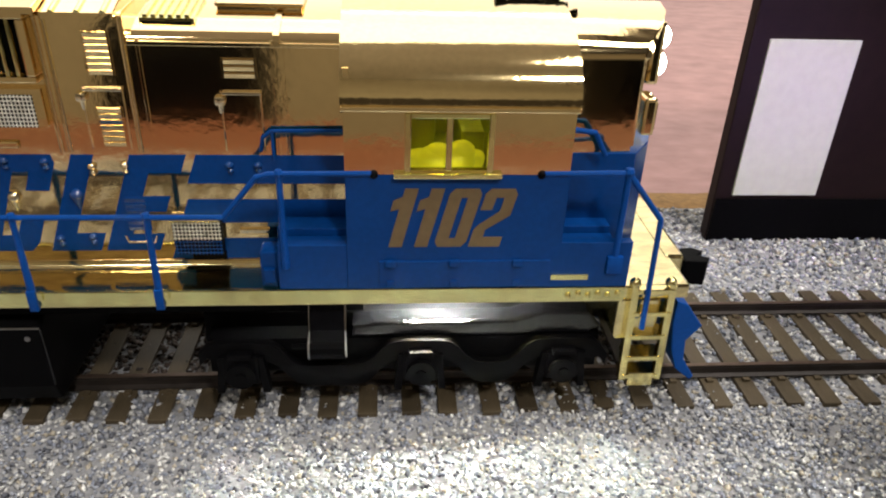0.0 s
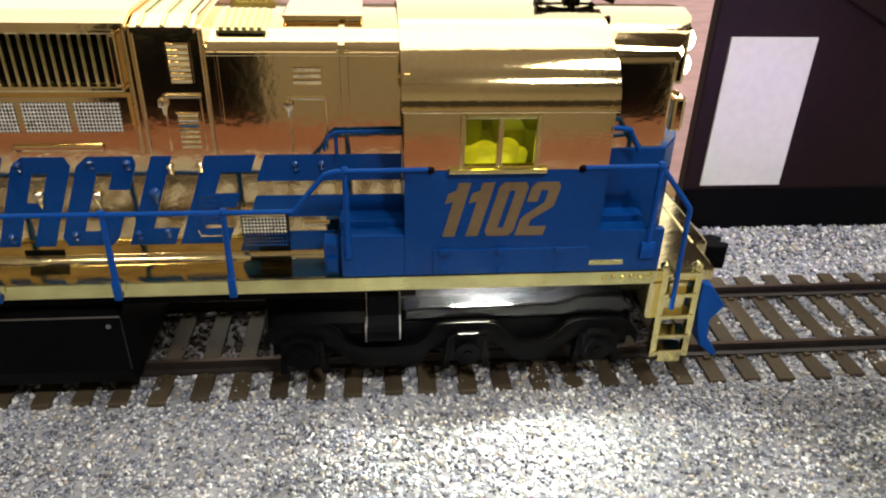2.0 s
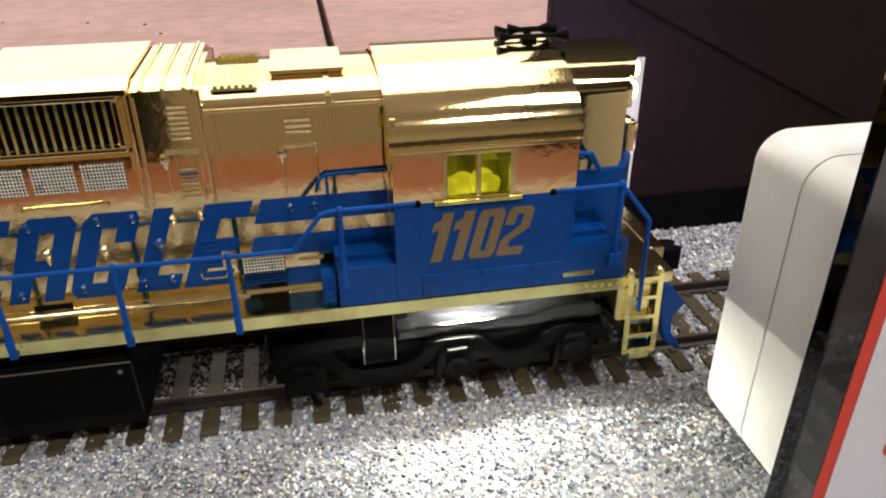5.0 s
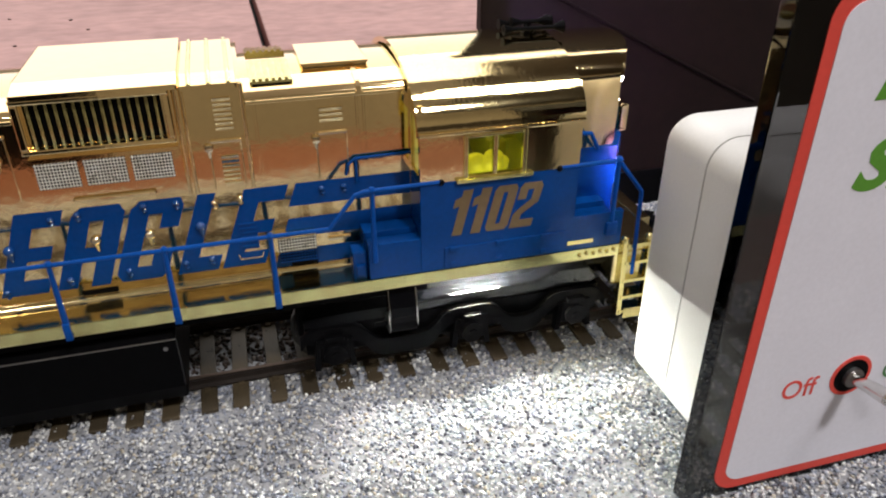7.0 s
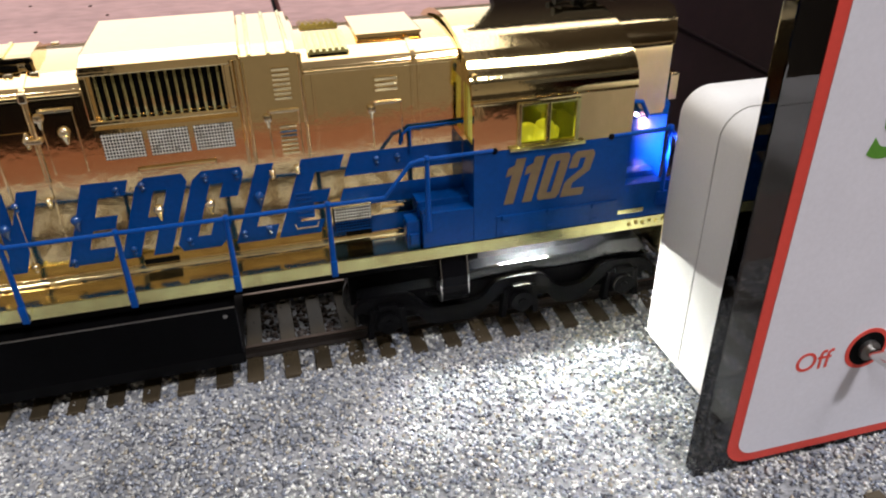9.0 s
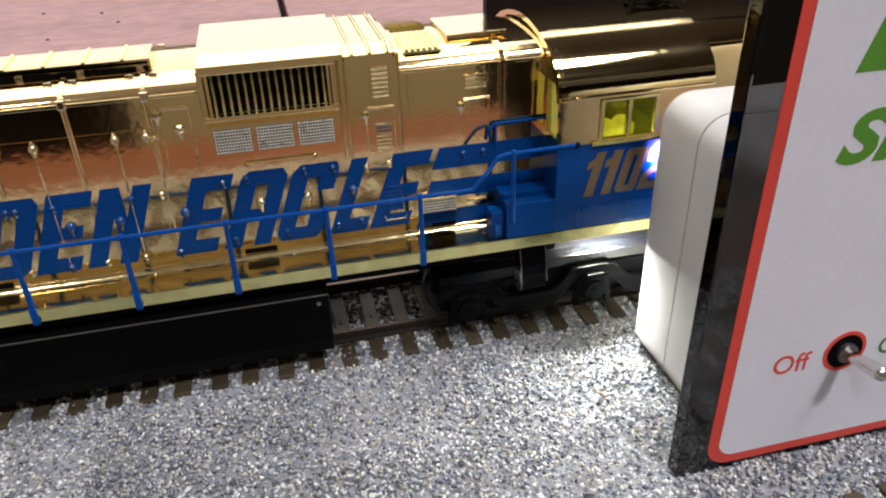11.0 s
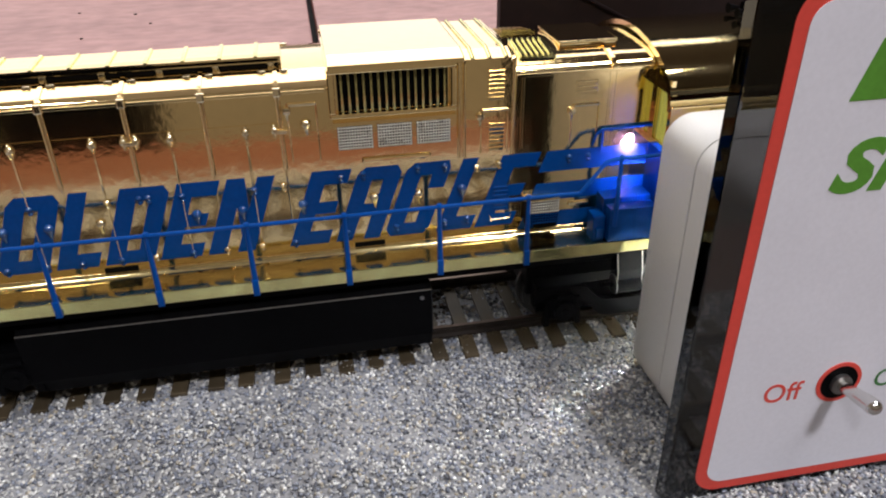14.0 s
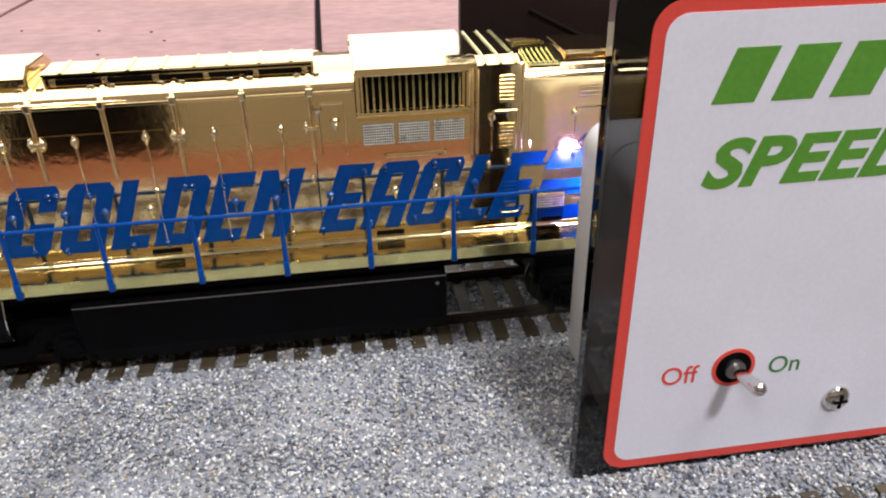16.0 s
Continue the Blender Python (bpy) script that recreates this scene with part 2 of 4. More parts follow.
def glyph_mesh(text, size, shear, bold, depth, width, spacing):
    cu = bpy.data.curves.new("letter", "FONT")
    cu.body, cu.size, cu.shear, cu.offset, cu.extrude, cu.space_character = text, size * MM, shear, bold * MM, depth * MM, spacing
    cu.resolution_u = 4
    tmp = bpy.data.objects.new("letter", cu)
    scene.collection.objects.link(tmp)
    bpy.context.view_layer.update()
    me = bpy.data.meshes.new_from_object(tmp)
    bpy.data.objects.remove(tmp)
    me.transform(Matrix.Diagonal((width, 1, 1, 1)))
    return me


def lettering(text, size, mat, parent, matrix, shear=0.0, bold=0.0, depth=0.05, width=1.0, spacing=1.0):
    """One part for each letter, set at the spacing of the whole word."""
    for i, ch in enumerate(text):
        right = max(v.co.x for v in glyph_mesh(text[:i + 1], size, shear, bold, depth, width, spacing).vertices)
        me = glyph_mesh(ch, size, shear, bold, depth, width, spacing)
        me.transform(Matrix.Translation((right - max(v.co.x for v in me.vertices), 0, 0)))
        me.materials.clear()
        me.materials.append(mat)
        ob = new("letter", me)
        ob.parent = parent
        ob.matrix_basis = matrix
        tagged(ob, "printed letter %s" % ch)


FACE_FRONT = Euler((radians(90), 0, 0)).to_matrix().to_4x4()


# ---- the room and the table ----
def room():
    bm = bmesh.new()
    bx(bm, -2000, 2200, -1800, 2300, 1900, 1950)
    tagged(part("ceiling", bm, CEIL), "plain white painted room ceiling", "ceiling", kind="structure")
    # unseen band added to draw a dark line low in the roof's reflection
    bm = bmesh.new()
    bx(bm, -1990, 2190, -1748, -1700, -190, 120)
    tagged(part("wall_shelf", bm, REFLECTED_DARK), "unseen dark band along the room wall, added for a dark reflected line", "shelf", kind="structure")
    # unseen block added so the right of the cab roof reflects dark
    bm = bmesh.new()
    bx(bm, 640, 2190, -1740, 1490, 1480, 1895)
    tagged(part("ceiling_bulkhead", bm, REFLECTED_DARK), "unseen dark block under the ceiling, added to darken the cab roof's reflection", "ceiling", kind="structure")
    for n, box in (("wall_north", (-2000, 2200, 1500, 1550, -800, 248)), ("wall_north_top", (-2000, 2200, 1500, 1550, 1452, 1900)), ("wall_north_west", (-2000, -1652, 1500, 1550, 248, 1452)), ("wall_north_east", (1352, 2200, 1500, 1550, 248, 1452)), ("wall_south", (-2000, 2200, -1800, -1750, -800, 1900)),
                   ("wall_west", (-2050, -2000, -1800, 2300, -800, 1900)), ("wall_east", (2200, 2250, -1800, 2300, -800, 1900))):
        bm = bmesh.new()
        bx(bm, *box)
        tagged(part(n, bm, WALL), "plain beige plaster room wall", "wall", kind="structure")
    bm = bmesh.new()
    bx(bm, -2000, 2200, -1800, 2300, -860, -800)
    tagged(part("floor", bm, FLOOR_TAN), "light tan carpeted room floor", "floor", kind="structure")


def boards():
    """The deck of red-stained boards that carries the layout; the joints run away from the track."""
    deck = thing("table_deck", "pinkish red stained board deck under the layout", "table", kind="structure")
    edges = [-760, -560, -330, -160, 35.3, 240, 460, 680, 880]
    for a, b in zip(edges, edges[1:]):
        bm = bmesh.new()
        bx(bm, a + 1.6, b - 1.6, -101.5, 1100, -14, -2.2, 1.2)
        bmesh.ops.translate(bm, vec=(0, 0, random.uniform(-0.3, 0.3)), verts=bm.verts)
        part("board", bm, TABLE, deck)
    for x, y in ((-86, 316), (-72.5, 257), (-56, 306), (-45, 282), (-130, 326)):
        bm = bmesh.new()
        rod(bm, (x, y, -2.7), (x, y, -2.02), random.uniform(0.6, 1.0), 12)
        part("nail_head", bm, SHADE, deck, "dark nail head")
    bm = bmesh.new()
    bx(bm, -755, 875, -101, 1095, -30, -14.5)
    part("underlay", bm, BLACK, deck, "dark underside showing in the joints")


def front_moulding():
    bm = bmesh.new()
    prism(bm, [(-102, -30), (-102, -1.4), (-104, -1.0), (-127, -1.0), (-130, -4), (-130, -60), (-126, -60), (-126, -30)], "x", -760, 880, 0.4)
    tagged(part("trim", bm, FASCIA), "red-stained wooden moulding along the table edge", "moulding", kind="structure")
    # black blocks added in front of the table, seen only as black reflections in the plating
    c = None
    for x0, x1 in ((-118, -53), (146, 180)):
        c = thing("storage_cabinet", "unseen plain black block added in front of the table for dark reflections", "cabinet", "cabinets")
        bm = bmesh.new()
        bx(bm, x0, x1, -330, -252, -770, -5, 4)
        part("body", bm, BLACK, c)
        bm = bmesh.new()
        bx(bm, x0 + 4, x1 - 4, -252, -247, -740, -12, 2)
        part("door", bm, BLACK, c)
        bm = bmesh.new()
        bx(bm, x0 + 8, x1 - 8, -320, -260, -800, -770)
        part("plinth", bm, BLACK, c)


def ballast():
    bm = bmesh.new()
    bx(bm, -330, 420, -101, 50.5, -2.0, -0.75)
    tagged(part("ground", bm, GROUND), "flat bed of grey glued ballast", "ground", kind="structure")
    bm = bmesh.new()
    rows = []
    for i in range(251):
        x = -330 + 3 * i
        a, b = random.uniform(-0.9, 0.9), random.uniform(-0.3, 0.4)
        rows.append([bm.verts.new(p) for p in ((x, 50.6, -2.1), (x, 50.6, -0.75 + 0.5 * b), (x, 54.5 + a, -0.8 + b), (x, 59.5 + a, -1.5 + b), (x, 62 + a, -2.1))])
    for p, q in zip(rows, rows[1:]):
        for k in range(5):
            bm.faces.new((p[k], q[k], q[(k + 1) % 5], p[(k + 1) % 5]))
    bmesh.ops.recalc_face_normals(bm, faces=bm.faces)
    tagged(part("trim", bm, CORK), "ragged brown cork strip edging the ballast", "cork strip", kind="structure")
    rng = np.random.default_rng(4)
    base = np.array([(1, 0, 0), (-1, 0, 0), (0, 1, 0), (0, -1, 0), (0, 0, 1), (0, 0, -1)], float)
    tris = np.array([(0, 2, 4), (2, 1, 4), (1, 3, 4), (3, 0, 4), (2, 0, 5), (1, 2, 5), (3, 1, 5), (0, 3, 5)])
    spots = []
    for x0, x1, y0, y1, pitch in ((-75, 150, -66, -14, 0.56), (30, 190, -14, 50, 0.75), (-75, 30, -14, 14, 0.8), (-75, 160, -100, -66, 0.8)):
        n = int((x1 - x0) * (y1 - y0) / pitch ** 2)
        spots.append(np.stack([rng.uniform(x0, x1, n), rng.uniform(y0, y1, n), np.full(n, pitch)], 1))
    p = np.concatenate(spots)
    n = len(p)
    r = p[:, 2] * rng.uniform(0.45, 1.0, n)
    z = -0.75 + rng.uniform(0.0, 0.3, n)
    z += 0.18 * np.sin(p[:, 0] * 0.11 + 1) * np.sin(p[:, 1] * 0.17)
    z += np.clip((-16 - p[:, 1]) / 10, 0, 1) * (0.1 + 0.1 * np.sin(0.5 * p[:, 1] + 0.07 * p[:, 0] + 1.1 * np.sin(0.06 * p[:, 0])))
    shape = base[None] * rng.uniform(0.55, 1.15, (n, 6, 1)) * np.array((1.3, 0.85, 0.9)) + rng.normal(0, 0.16, (n, 6, 3))
    q = rng.normal(size=(n, 4))
    q /= np.linalg.norm(q, axis=1)[:, None]
    w, x, y, zz = q.T
    rot = np.stack([1 - 2 * (y * y + zz * zz), 2 * (x * y - w * zz), 2 * (x * zz + w * y), 2 * (x * y + w * zz), 1 - 2 * (x * x + zz * zz), 2 * (y * zz - w * x),
                    2 * (x * zz - w * y), 2 * (y * zz + w * x), 1 - 2 * (x * x + y * y)], 1).reshape(n, 3, 3)
    v = np.einsum("nij,nkj->nki", rot, shape) * r[:, None, None]
    v[:, :, 2] *= 0.8
    v[:, :, 0] += p[:, 0, None]
    v[:, :, 1] += p[:, 1, None]
    v[:, :, 2] += z[:, None]
    # stones between the rails, up to about x 52, get the darker brown mix
    is_brown = (np.abs(p[:, 1]) < 7.6) & (p[:, 0] < 52 + 3 * np.sin(p[:, 1] * 1.3))
    for pick, mat, label in ((~is_brown, BALLAST, "loose grey and white ballast stones between the ties"), (is_brown, BROWN_BALLAST, "dark brown ballast stones between the rails")):
        vv = v[pick]
        k = len(vv)
        f = (tris[None] + 6 * np.arange(k)[:, None, None]).reshape(-1, 3)
        me = bpy.data.meshes.new("gravel")
        me.vertices.add(k * 6)
        me.vertices.foreach_set("co", (vv.reshape(-1) * MM))
        me.loops.add(len(f) * 3)
        me.loops.foreach_set("vertex_index", f.reshape(-1).astype(np.int32))
        me.polygons.add(len(f))
        me.polygons.foreach_set("loop_start", np.arange(0, len(f) * 3, 3, dtype=np.int32))
        me.update(calc_edges=True)
        me.materials.append(mat)
        tagged(new("gravel", me), label, "ballast", kind="stuff")


RAIL_SECTION = [(-0.85, 0), (0.85, 0), (0.85, 0.25), (0.2, 0.5), (0.2, 1.4), (0.4, 1.6), (0.4, 1.95), (-0.4, 1.95), (-0.4, 1.6), (-0.2, 1.4), (-0.2, 0.5), (-0.85, 0.25)]


def track(yc, x0, x1, label, phase):
    t = thing("railway_track", label, "model track", "tracks")
    bm = bmesh.new()
    bx(bm, -1.35, 1.35, -15, 15, -1.7, 0, 0.18)
    first = None
    k0, k1 = math.ceil((x0 - phase) / 5.64), math.floor((x1 - phase) / 5.64)
    for k in range(k0, k1 + 1):
        spot = (phase + 5.64 * k + random.uniform(-0.12, 0.12), yc + random.uniform(-0.35, 0.35), random.uniform(-0.12, 0.05))
        if first is None:
            first = part("tie", bm, TIE, t)
            first.location = Vector(spot) * MM
        else:
            o = again(first, t, spot)
            o.rotation_euler.z = radians(random.uniform(-1.2, 1.2))
    for s in (-8.25, 8.25):
        bm = bmesh.new()
        prism(bm, [(yc + s + a, b + 0.02) for a, b in RAIL_SECTION], "x", x0, x1)
        r = part("rail", bm, RAIL, t, "rust-brown weathered rail")
        bm = bmesh.new()
        bx(bm, x0, x1, yc + s - 0.36, yc + s + 0.36, 1.96, 2.06, 0.03)
        part("rail_head", bm, RAIL_TOP, r, "polished running surface")
    clip = bmesh.new()
    for k in range(k0, k1 + 1):
        for s in (-8.25, 8.25):
            for d in (-1.5, 1.5):
                xk = phase + 5.64 * k
                bx(clip, xk - 0.5, xk + 0.5, yc + s + d - 0.35, yc + s + d + 0.35, -0.02, 0.42)
    tagged(part("spike", clip, TIE, t), kind="stuff")


def depot():
    d = thing("trackside_building", "dark maroon card building front with a blank white door", "building")
    bm = bmesh.new()
    bx(bm, 70.3, 330, 36, 39, -1.0, 95, 0.3)
    part("wall", bm, MAROON, d)
    bm = bmesh.new()
    bx(bm, 70.5, 330, 35.4, 35.98, -1.0, 8.6, 0.1)
    part("plinth", bm, BLACK, d, "black base strip")
    bm = bmesh.new()
    bx(bm, 73.7, 91, 35.5, 35.98, 9.5, 40.3, 0.08)
    part("door", bm, DOOR_WHITE, d, "blank off-white paper door")
    bm = bmesh.new()
    bx(bm, 69, 332, 34.5, 40.5, 95.05, 97, 0.3)
    part("roof", bm, BLACK, d)
    bm = bmesh.new()
    rod(bm, (86, 35.7, 52), (142, 35.7, 24), 0.45)
    part("brace", bm, SHADE, d, "dark diagonal strip across the wall")


# ---- the speed box beside the track ----
def speed_box():
    d = thing("sensor_box", "pale grey plastic sensor box lettered on a black plate", "sensor box")
    bm = bmesh.new()
    bx(bm, 71.9, 176, -52.6, -50, -0.9, 72, 0.3)
    part("plate", bm, SMOKED, d, "glossy smoked black acrylic plate")
    y = -52.6

    def rounded(x0, x1, z0, z1, r):
        pts = []
        for cx, cz, a0 in ((x1 - r, z0 + r, -90), (x1 - r, z1 - r, 0), (x0 + r, z1 - r, 90), (x0 + r, z0 + r, 180)):
            for i in range(9):
                a = radians(a0 + i * 11.25)
                pts.append((cx + r * math.cos(a), cz + r * math.sin(a)))
        return pts
    bm = bmesh.new()
    prism(bm, rounded(79.9, 168, -1.0, 46, 4.4), "y", -33.05, -22.0, 0.0)
    ends = [e for e in bm.edges if max(v.co.y for v in e.verts) == min(v.co.y for v in e.verts) == -22.0]
    bmesh.ops.bevel(bm, geom=ends, offset=1.5, segments=4, affect="EDGES", profile=0.5)
    part("rear_shell", bm, CREAM, d, smooth=True)
    bm = bmesh.new()
    prism(bm, rounded(79.9, 168, -1.0, 46, 4.4), "y", -49.95, -33.35)
    part("front_shell", bm, CREAM, d, smooth=True)
    bm = bmesh.new()
    prism(bm, rounded(80.05, 167.85, -0.9, 45.85, 4.3), "y", -33.4, -33.0)
    part("seam", bm, SHELL_SEAM, d, "grey parting line of the shells")
    bm = bmesh.new()
    prism(bm, rounded(76.2, 171.5, 0.5, 69.4, 3.6), "y", y - 0.1, y - 0.01)
    part("border", bm, RED_INK, d, "red printed border with rounded corners")
    bm = bmesh.new()
    prism(bm, rounded(77.8, 170.0, 2.1, 67.9, 2.6), "y", y - 0.2, y - 0.11)
    part("sheet", bm, PAPER, d, "white printed paper sheet")
    yt = (y - 0.24) * MM
    # the maker's mark: plain slanted shapes, no letters
    for i, (x0, w) in enumerate(((84.4, 5.4), (91.9, 5.4), (99.4, 5.4), (106.9, 5.4))):
        bm = bmesh.new()
        prism(bm, [(x0, 57.3), (x0 + w, 57.3), (x0 + w + 2.2, 63.8), (x0 + 2.2, 63.8)], "y", y - 0.26, y - 0.21)
        part("printed_bar", bm, GREEN_INK, d, "slanted green printed bar")
    lettering("SPEED", 8.6, GREEN_INK, d, Matrix.Translation((84.6 * MM, yt, 46.7 * MM)) @ FACE_FRONT, shear=0.28, bold=0.32, depth=0.02, width=1.22, spacing=1.02)
    lettering("Off", 4.4, RED_INK, d, Matrix.Translation((83.4 * MM, yt, 15.8 * MM)) @ FACE_FRONT, depth=0.02, width=0.95, bold=0.02)
    lettering("On", 4.2, DARK_GREEN_INK, d, Matrix.Translation((99.8 * MM, yt, 15.9 * MM)) @ FACE_FRONT, depth=0.02, width=0.95, bold=0.02)
    c = (94.4, 17.7)
    bm = bmesh.new()
    rod(bm, (c[0], y - 0.30, c[1]), (c[0], y - 0.205, c[1]), 3.3, 32)
    part("switch_ring", bm, RED_INK, d, "red printed ring")
    bm = bmesh.new()
    rod(bm, (c[0], y - 0.36, c[1]), (c[0], y - 0.305, c[1]), 2.7, 32)
    sw = part("switch_hole", bm, BLACK, d, "black hole round the switch")
    bm = bmesh.new()
    rod(bm, (c[0], y - 1.0, c[1]), (c[0], y - 0.37, c[1]), 1.5, 20)
    part("switch_collar", bm, STEEL, sw, "threaded steel collar")
    bm = bmesh.new()
    rod(bm, (c[0], y - 0.9, c[1]), (c[0] + 0.5, y - 6.0, c[1] + 0.7), 0.8, 16, 1.12)
    ball(bm, (c[0] + 0.5, y - 6.0, c[1] + 0.7), 1.13, 16)
    part("toggle", bm, CHROME, sw, "bright steel toggle lever set to on", smooth=True)
    bm = bmesh.new()
    bmesh.ops.create_uvsphere(bm, u_segments=20, v_segments=10, radius=2.2, matrix=Matrix.Translation((112.5, y - 0.3, 9.6)) @ Matrix.Diagonal((1, 0.55, 1, 1)))
    sc = part("screw", bm, CHROME, d, "domed bright steel screw", smooth=True)
    bm = bmesh.new()
    bx(bm, 111.3, 113.7, y - 1.56, y - 1.35, 9.4, 9.8)
    bx(bm, 112.3, 112.7, y - 1.57, y - 1.35, 8.4, 10.8)
    part("cross_slot", bm, BLACK, sc)
    bm = bmesh.new()
    rod(bm, (84.5, -22.05, 33.2), (84.5, -21.1, 33.2), 1.8, 20, 1.5)
    part("blue_lamp", bm, BLUE_GLOW, d, "glowing blue sensor lamp", smooth=True)
    bm = bmesh.new()
    for i in range(16):
        a0, a1 = i * math.pi / 8, (i + 1) * math.pi / 8
        quad = [(84.5 + r * math.cos(a), 33.2 + r * math.sin(a)) for r, a in ((1.9, a0), (2.4, a0), (2.4, a1), (1.9, a1))]
        prism(bm, quad, "y", -22.0, -19.2)
    part("lamp_collar", bm, BLACK, d, "black collar round the lamp")


room()
boards()
ballast()
front_moulding()
track(0, -320, 410, "brown plastic tie track under the locomotive", 30.3)
track(-76.5, -200, 330, "brown plastic tie track laid beside the sensor box", 31.6)
depot()
speed_box()


# ---- the locomotive; x 0 is the post behind the cab, front to +x ----
loco = thing("model_locomotive", "gold-plated model diesel locomotive with blue lettering and rails", "locomotive")
SIDE = 17.6
HOOD = 11.4
EAVE, CROWN = 49.7, 52.4


def arch(w, z0, eave, top, round_=1.0):
    """Half-round hood section, sides up to the eave."""
    right = [(w, z0), (w, eave - 0.3), (w, eave), (w - 0.35 * round_, eave + 0.25 * (top - eave)), (w - 1.3 * round_, eave + 0.45 * (top - eave)),
             (w * 0.68, eave + 0.72 * (top - eave)), (w * 0.36, eave + 0.93 * (top - eave)), (0, top)]
    return right + [(-a, b) for a, b in right[-2::-1]]


RAD_TOP = [(12.7, 52.6), (12.7, 53.3), (9.5, 54.1), (-9.5, 54.1), (-12.7, 53.3), (-12.7, 52.6)]
STEP_TOP = [(11.9, 52.0), (11.9, 52.7), (9.0, 53.6), (-9.0, 53.6), (-11.9, 52.7), (-11.9, 52.0)]


def hood():
    bm = bmesh.new()
    prism(bm, arch(HOOD, 21, EAVE, CROWN), "x", -118, -29.6)
    body = part("long_hood", bm, GOLD, loco, "mirror gold-plated hood", smooth=True)
    bm = bmesh.new()
    prism(bm, arch(HOOD, 21, EAVE, CROWN), "x", -1.0, 22.3)
    part("front_hood", bm, GOLD, loco, smooth=True)
    bm = bmesh.new()
    prism(bm, arch(HOOD + 0.06, 21, 52.2, 53.2, 0.6), "x", -29.6, -1.0)
    rad = part("radiator_section", bm, GOLD, loco, smooth=True)
    # flared radiator top
    bm = bmesh.new()
    prism(bm, RAD_TOP, "x", -29.4, -9.2, 0.2)
    part("radiator_roof", bm, GOLD, rad)
    bm = bmesh.new()
    prism(bm, STEP_TOP, "x", -9.1, -1.6, 0.2)
    part("stepped_roof", bm, GOLD, rad)
    for s in (-1, 1):
        for x in (-7.8, -5.2, -2.6):
            bm = bmesh.new()
            pipe(bm, [(x, s * STEP_TOP[1][0], STEP_TOP[1][1]), (x, s * STEP_TOP[2][0], STEP_TOP[2][1]), (x, 0, STEP_TOP[2][1])], 0.32, 8)
            part("roof_ridge", bm, GOLD_PALE, rad, smooth=True)
        # grille
        bm = bmesh.new()
        bx(bm, -28.2, -11.6, s * 11.5, s * 11.62, 46.1, 52.1)
        part("grille_backing", bm, BLACK, rad, "black opening behind the slats")
        bm = bmesh.new()
        for x0, x1, z0, z1 in ((-29.6, -10.4, 52.0, 52.7), (-29.6, -10.4, 45.3, 46.0), (-29.6, -28.6, 46.0, 52.0), (-11.3, -10.4, 46.0, 52.0)):
            bx(bm, x0, x1, s * 11.4, s * 12.7, z0, z1, 0.2)
        part("grille_frame", bm, GOLD, rad)
        n = 15
        bm = bmesh.new()
        bx(bm, -0.2, 0.2, s * 11.6, s * 12.5, 45.95, 52.05, 0.12)
        first = part("slat", bm, GOLD_PALE, rad, smooth=True)
        first.location.x = -27.6 * MM
        for i in range(1, n):
            again(first, rad, (-27.6 + i * 15.4 / (n - 1), 0, 0))
        # three woven screens
        bm = bmesh.new()
        prism(bm, [(-29.2, 39.8), (-11.0, 39.8), (-10.4, 40.4), (-10.4, 44.6), (-29.2, 44.6)], "y", s * 11.4, s * 12.4)
        part("screen_frame", bm, GOLD, rad)
        for x0 in (-28.7, -22.7, -16.7):
            bm = bmesh.new()
            bx(bm, x0, x0 + 5.3, s * 12.41, s * 12.45, 40.3, 44.0)
            sc = part("screen", bm, BEAM, rad, "fine silver mesh screen")
            bm = bmesh.new()
            weave(bm, x0, x0 + 5.3, 40.3, 44.0, s, 12.5, 13, 8)
            part("mesh", bm, MESH_WIRE, sc, smooth=True)
        bm = bmesh.new()
        bx(bm, -25.2, -14.4, s * 11.4, s * 11.9, 37.5, 38.4, 0.3)
        part("latch_bar", bm, GOLD, rad)
        # louvres and door on the short bay
        louvre(rad, -5.4, -2.5, 46.0, 50.8, s, HOOD + 0.06, 7)
        louvre(rad, -5.3, -2.4, 37.7, 42.4, s, HOOD + 0.06, 7)
        louvre(rad, -4.3, -1.5, 26.9, 31.4, s, HOOD + 0.12, 6, BLUE)
        door(rad, -6.5, -2.0, 37.4, 44.7, s, HOOD + 0.06)
        louvre(loco, 8.9, 12.7, 45.8, 48.1, s, HOOD, 3)
        door(loco, 8.4, 13.0, 37.2, 44.4, s, HOOD)
        # rounded corner posts of the short bay
        for x in (-9.9, -9.0, -1.15):
            bm = bmesh.new()
            rod(bm, (x, s * (HOOD - 0.02), 37.0), (x, s * (HOOD - 0.02), 52.4), 0.3, 10)
            part("corner_bead", bm, GOLD, rad, smooth=True)
        bm = bmesh.new()
        pipe(bm, [(-4.7, s * 11.6, 26.2), (-4.4, s * 11.6, 25.3), (-1.3, s * 11.6, 25.3), (-1.0, s * 11.6, 26.2)], 0.14, 6)
        part("door_rim", bm, GOLD_KNOB, rad, smooth=True)
        # hood doors behind the radiator
        for k, x in enumerate((-36.9, -47.6, -58.4, -69.3, -80.2, -91.0, -101.8, -112.4)):
            bm = bmesh.new()
            rod(bm, (x, s * (HOOD - 0.05), 37.6), (x, s * (HOOD - 0.05), EAVE), 0.4, 12)
            rod(bm, (x, s * (HOOD - 0.08), 23.5), (x, s * (HOOD - 0.08), 37.6), 0.18, 8)
            part("door_post", bm, GOLD, body, smooth=True)
            bm = bmesh.new()
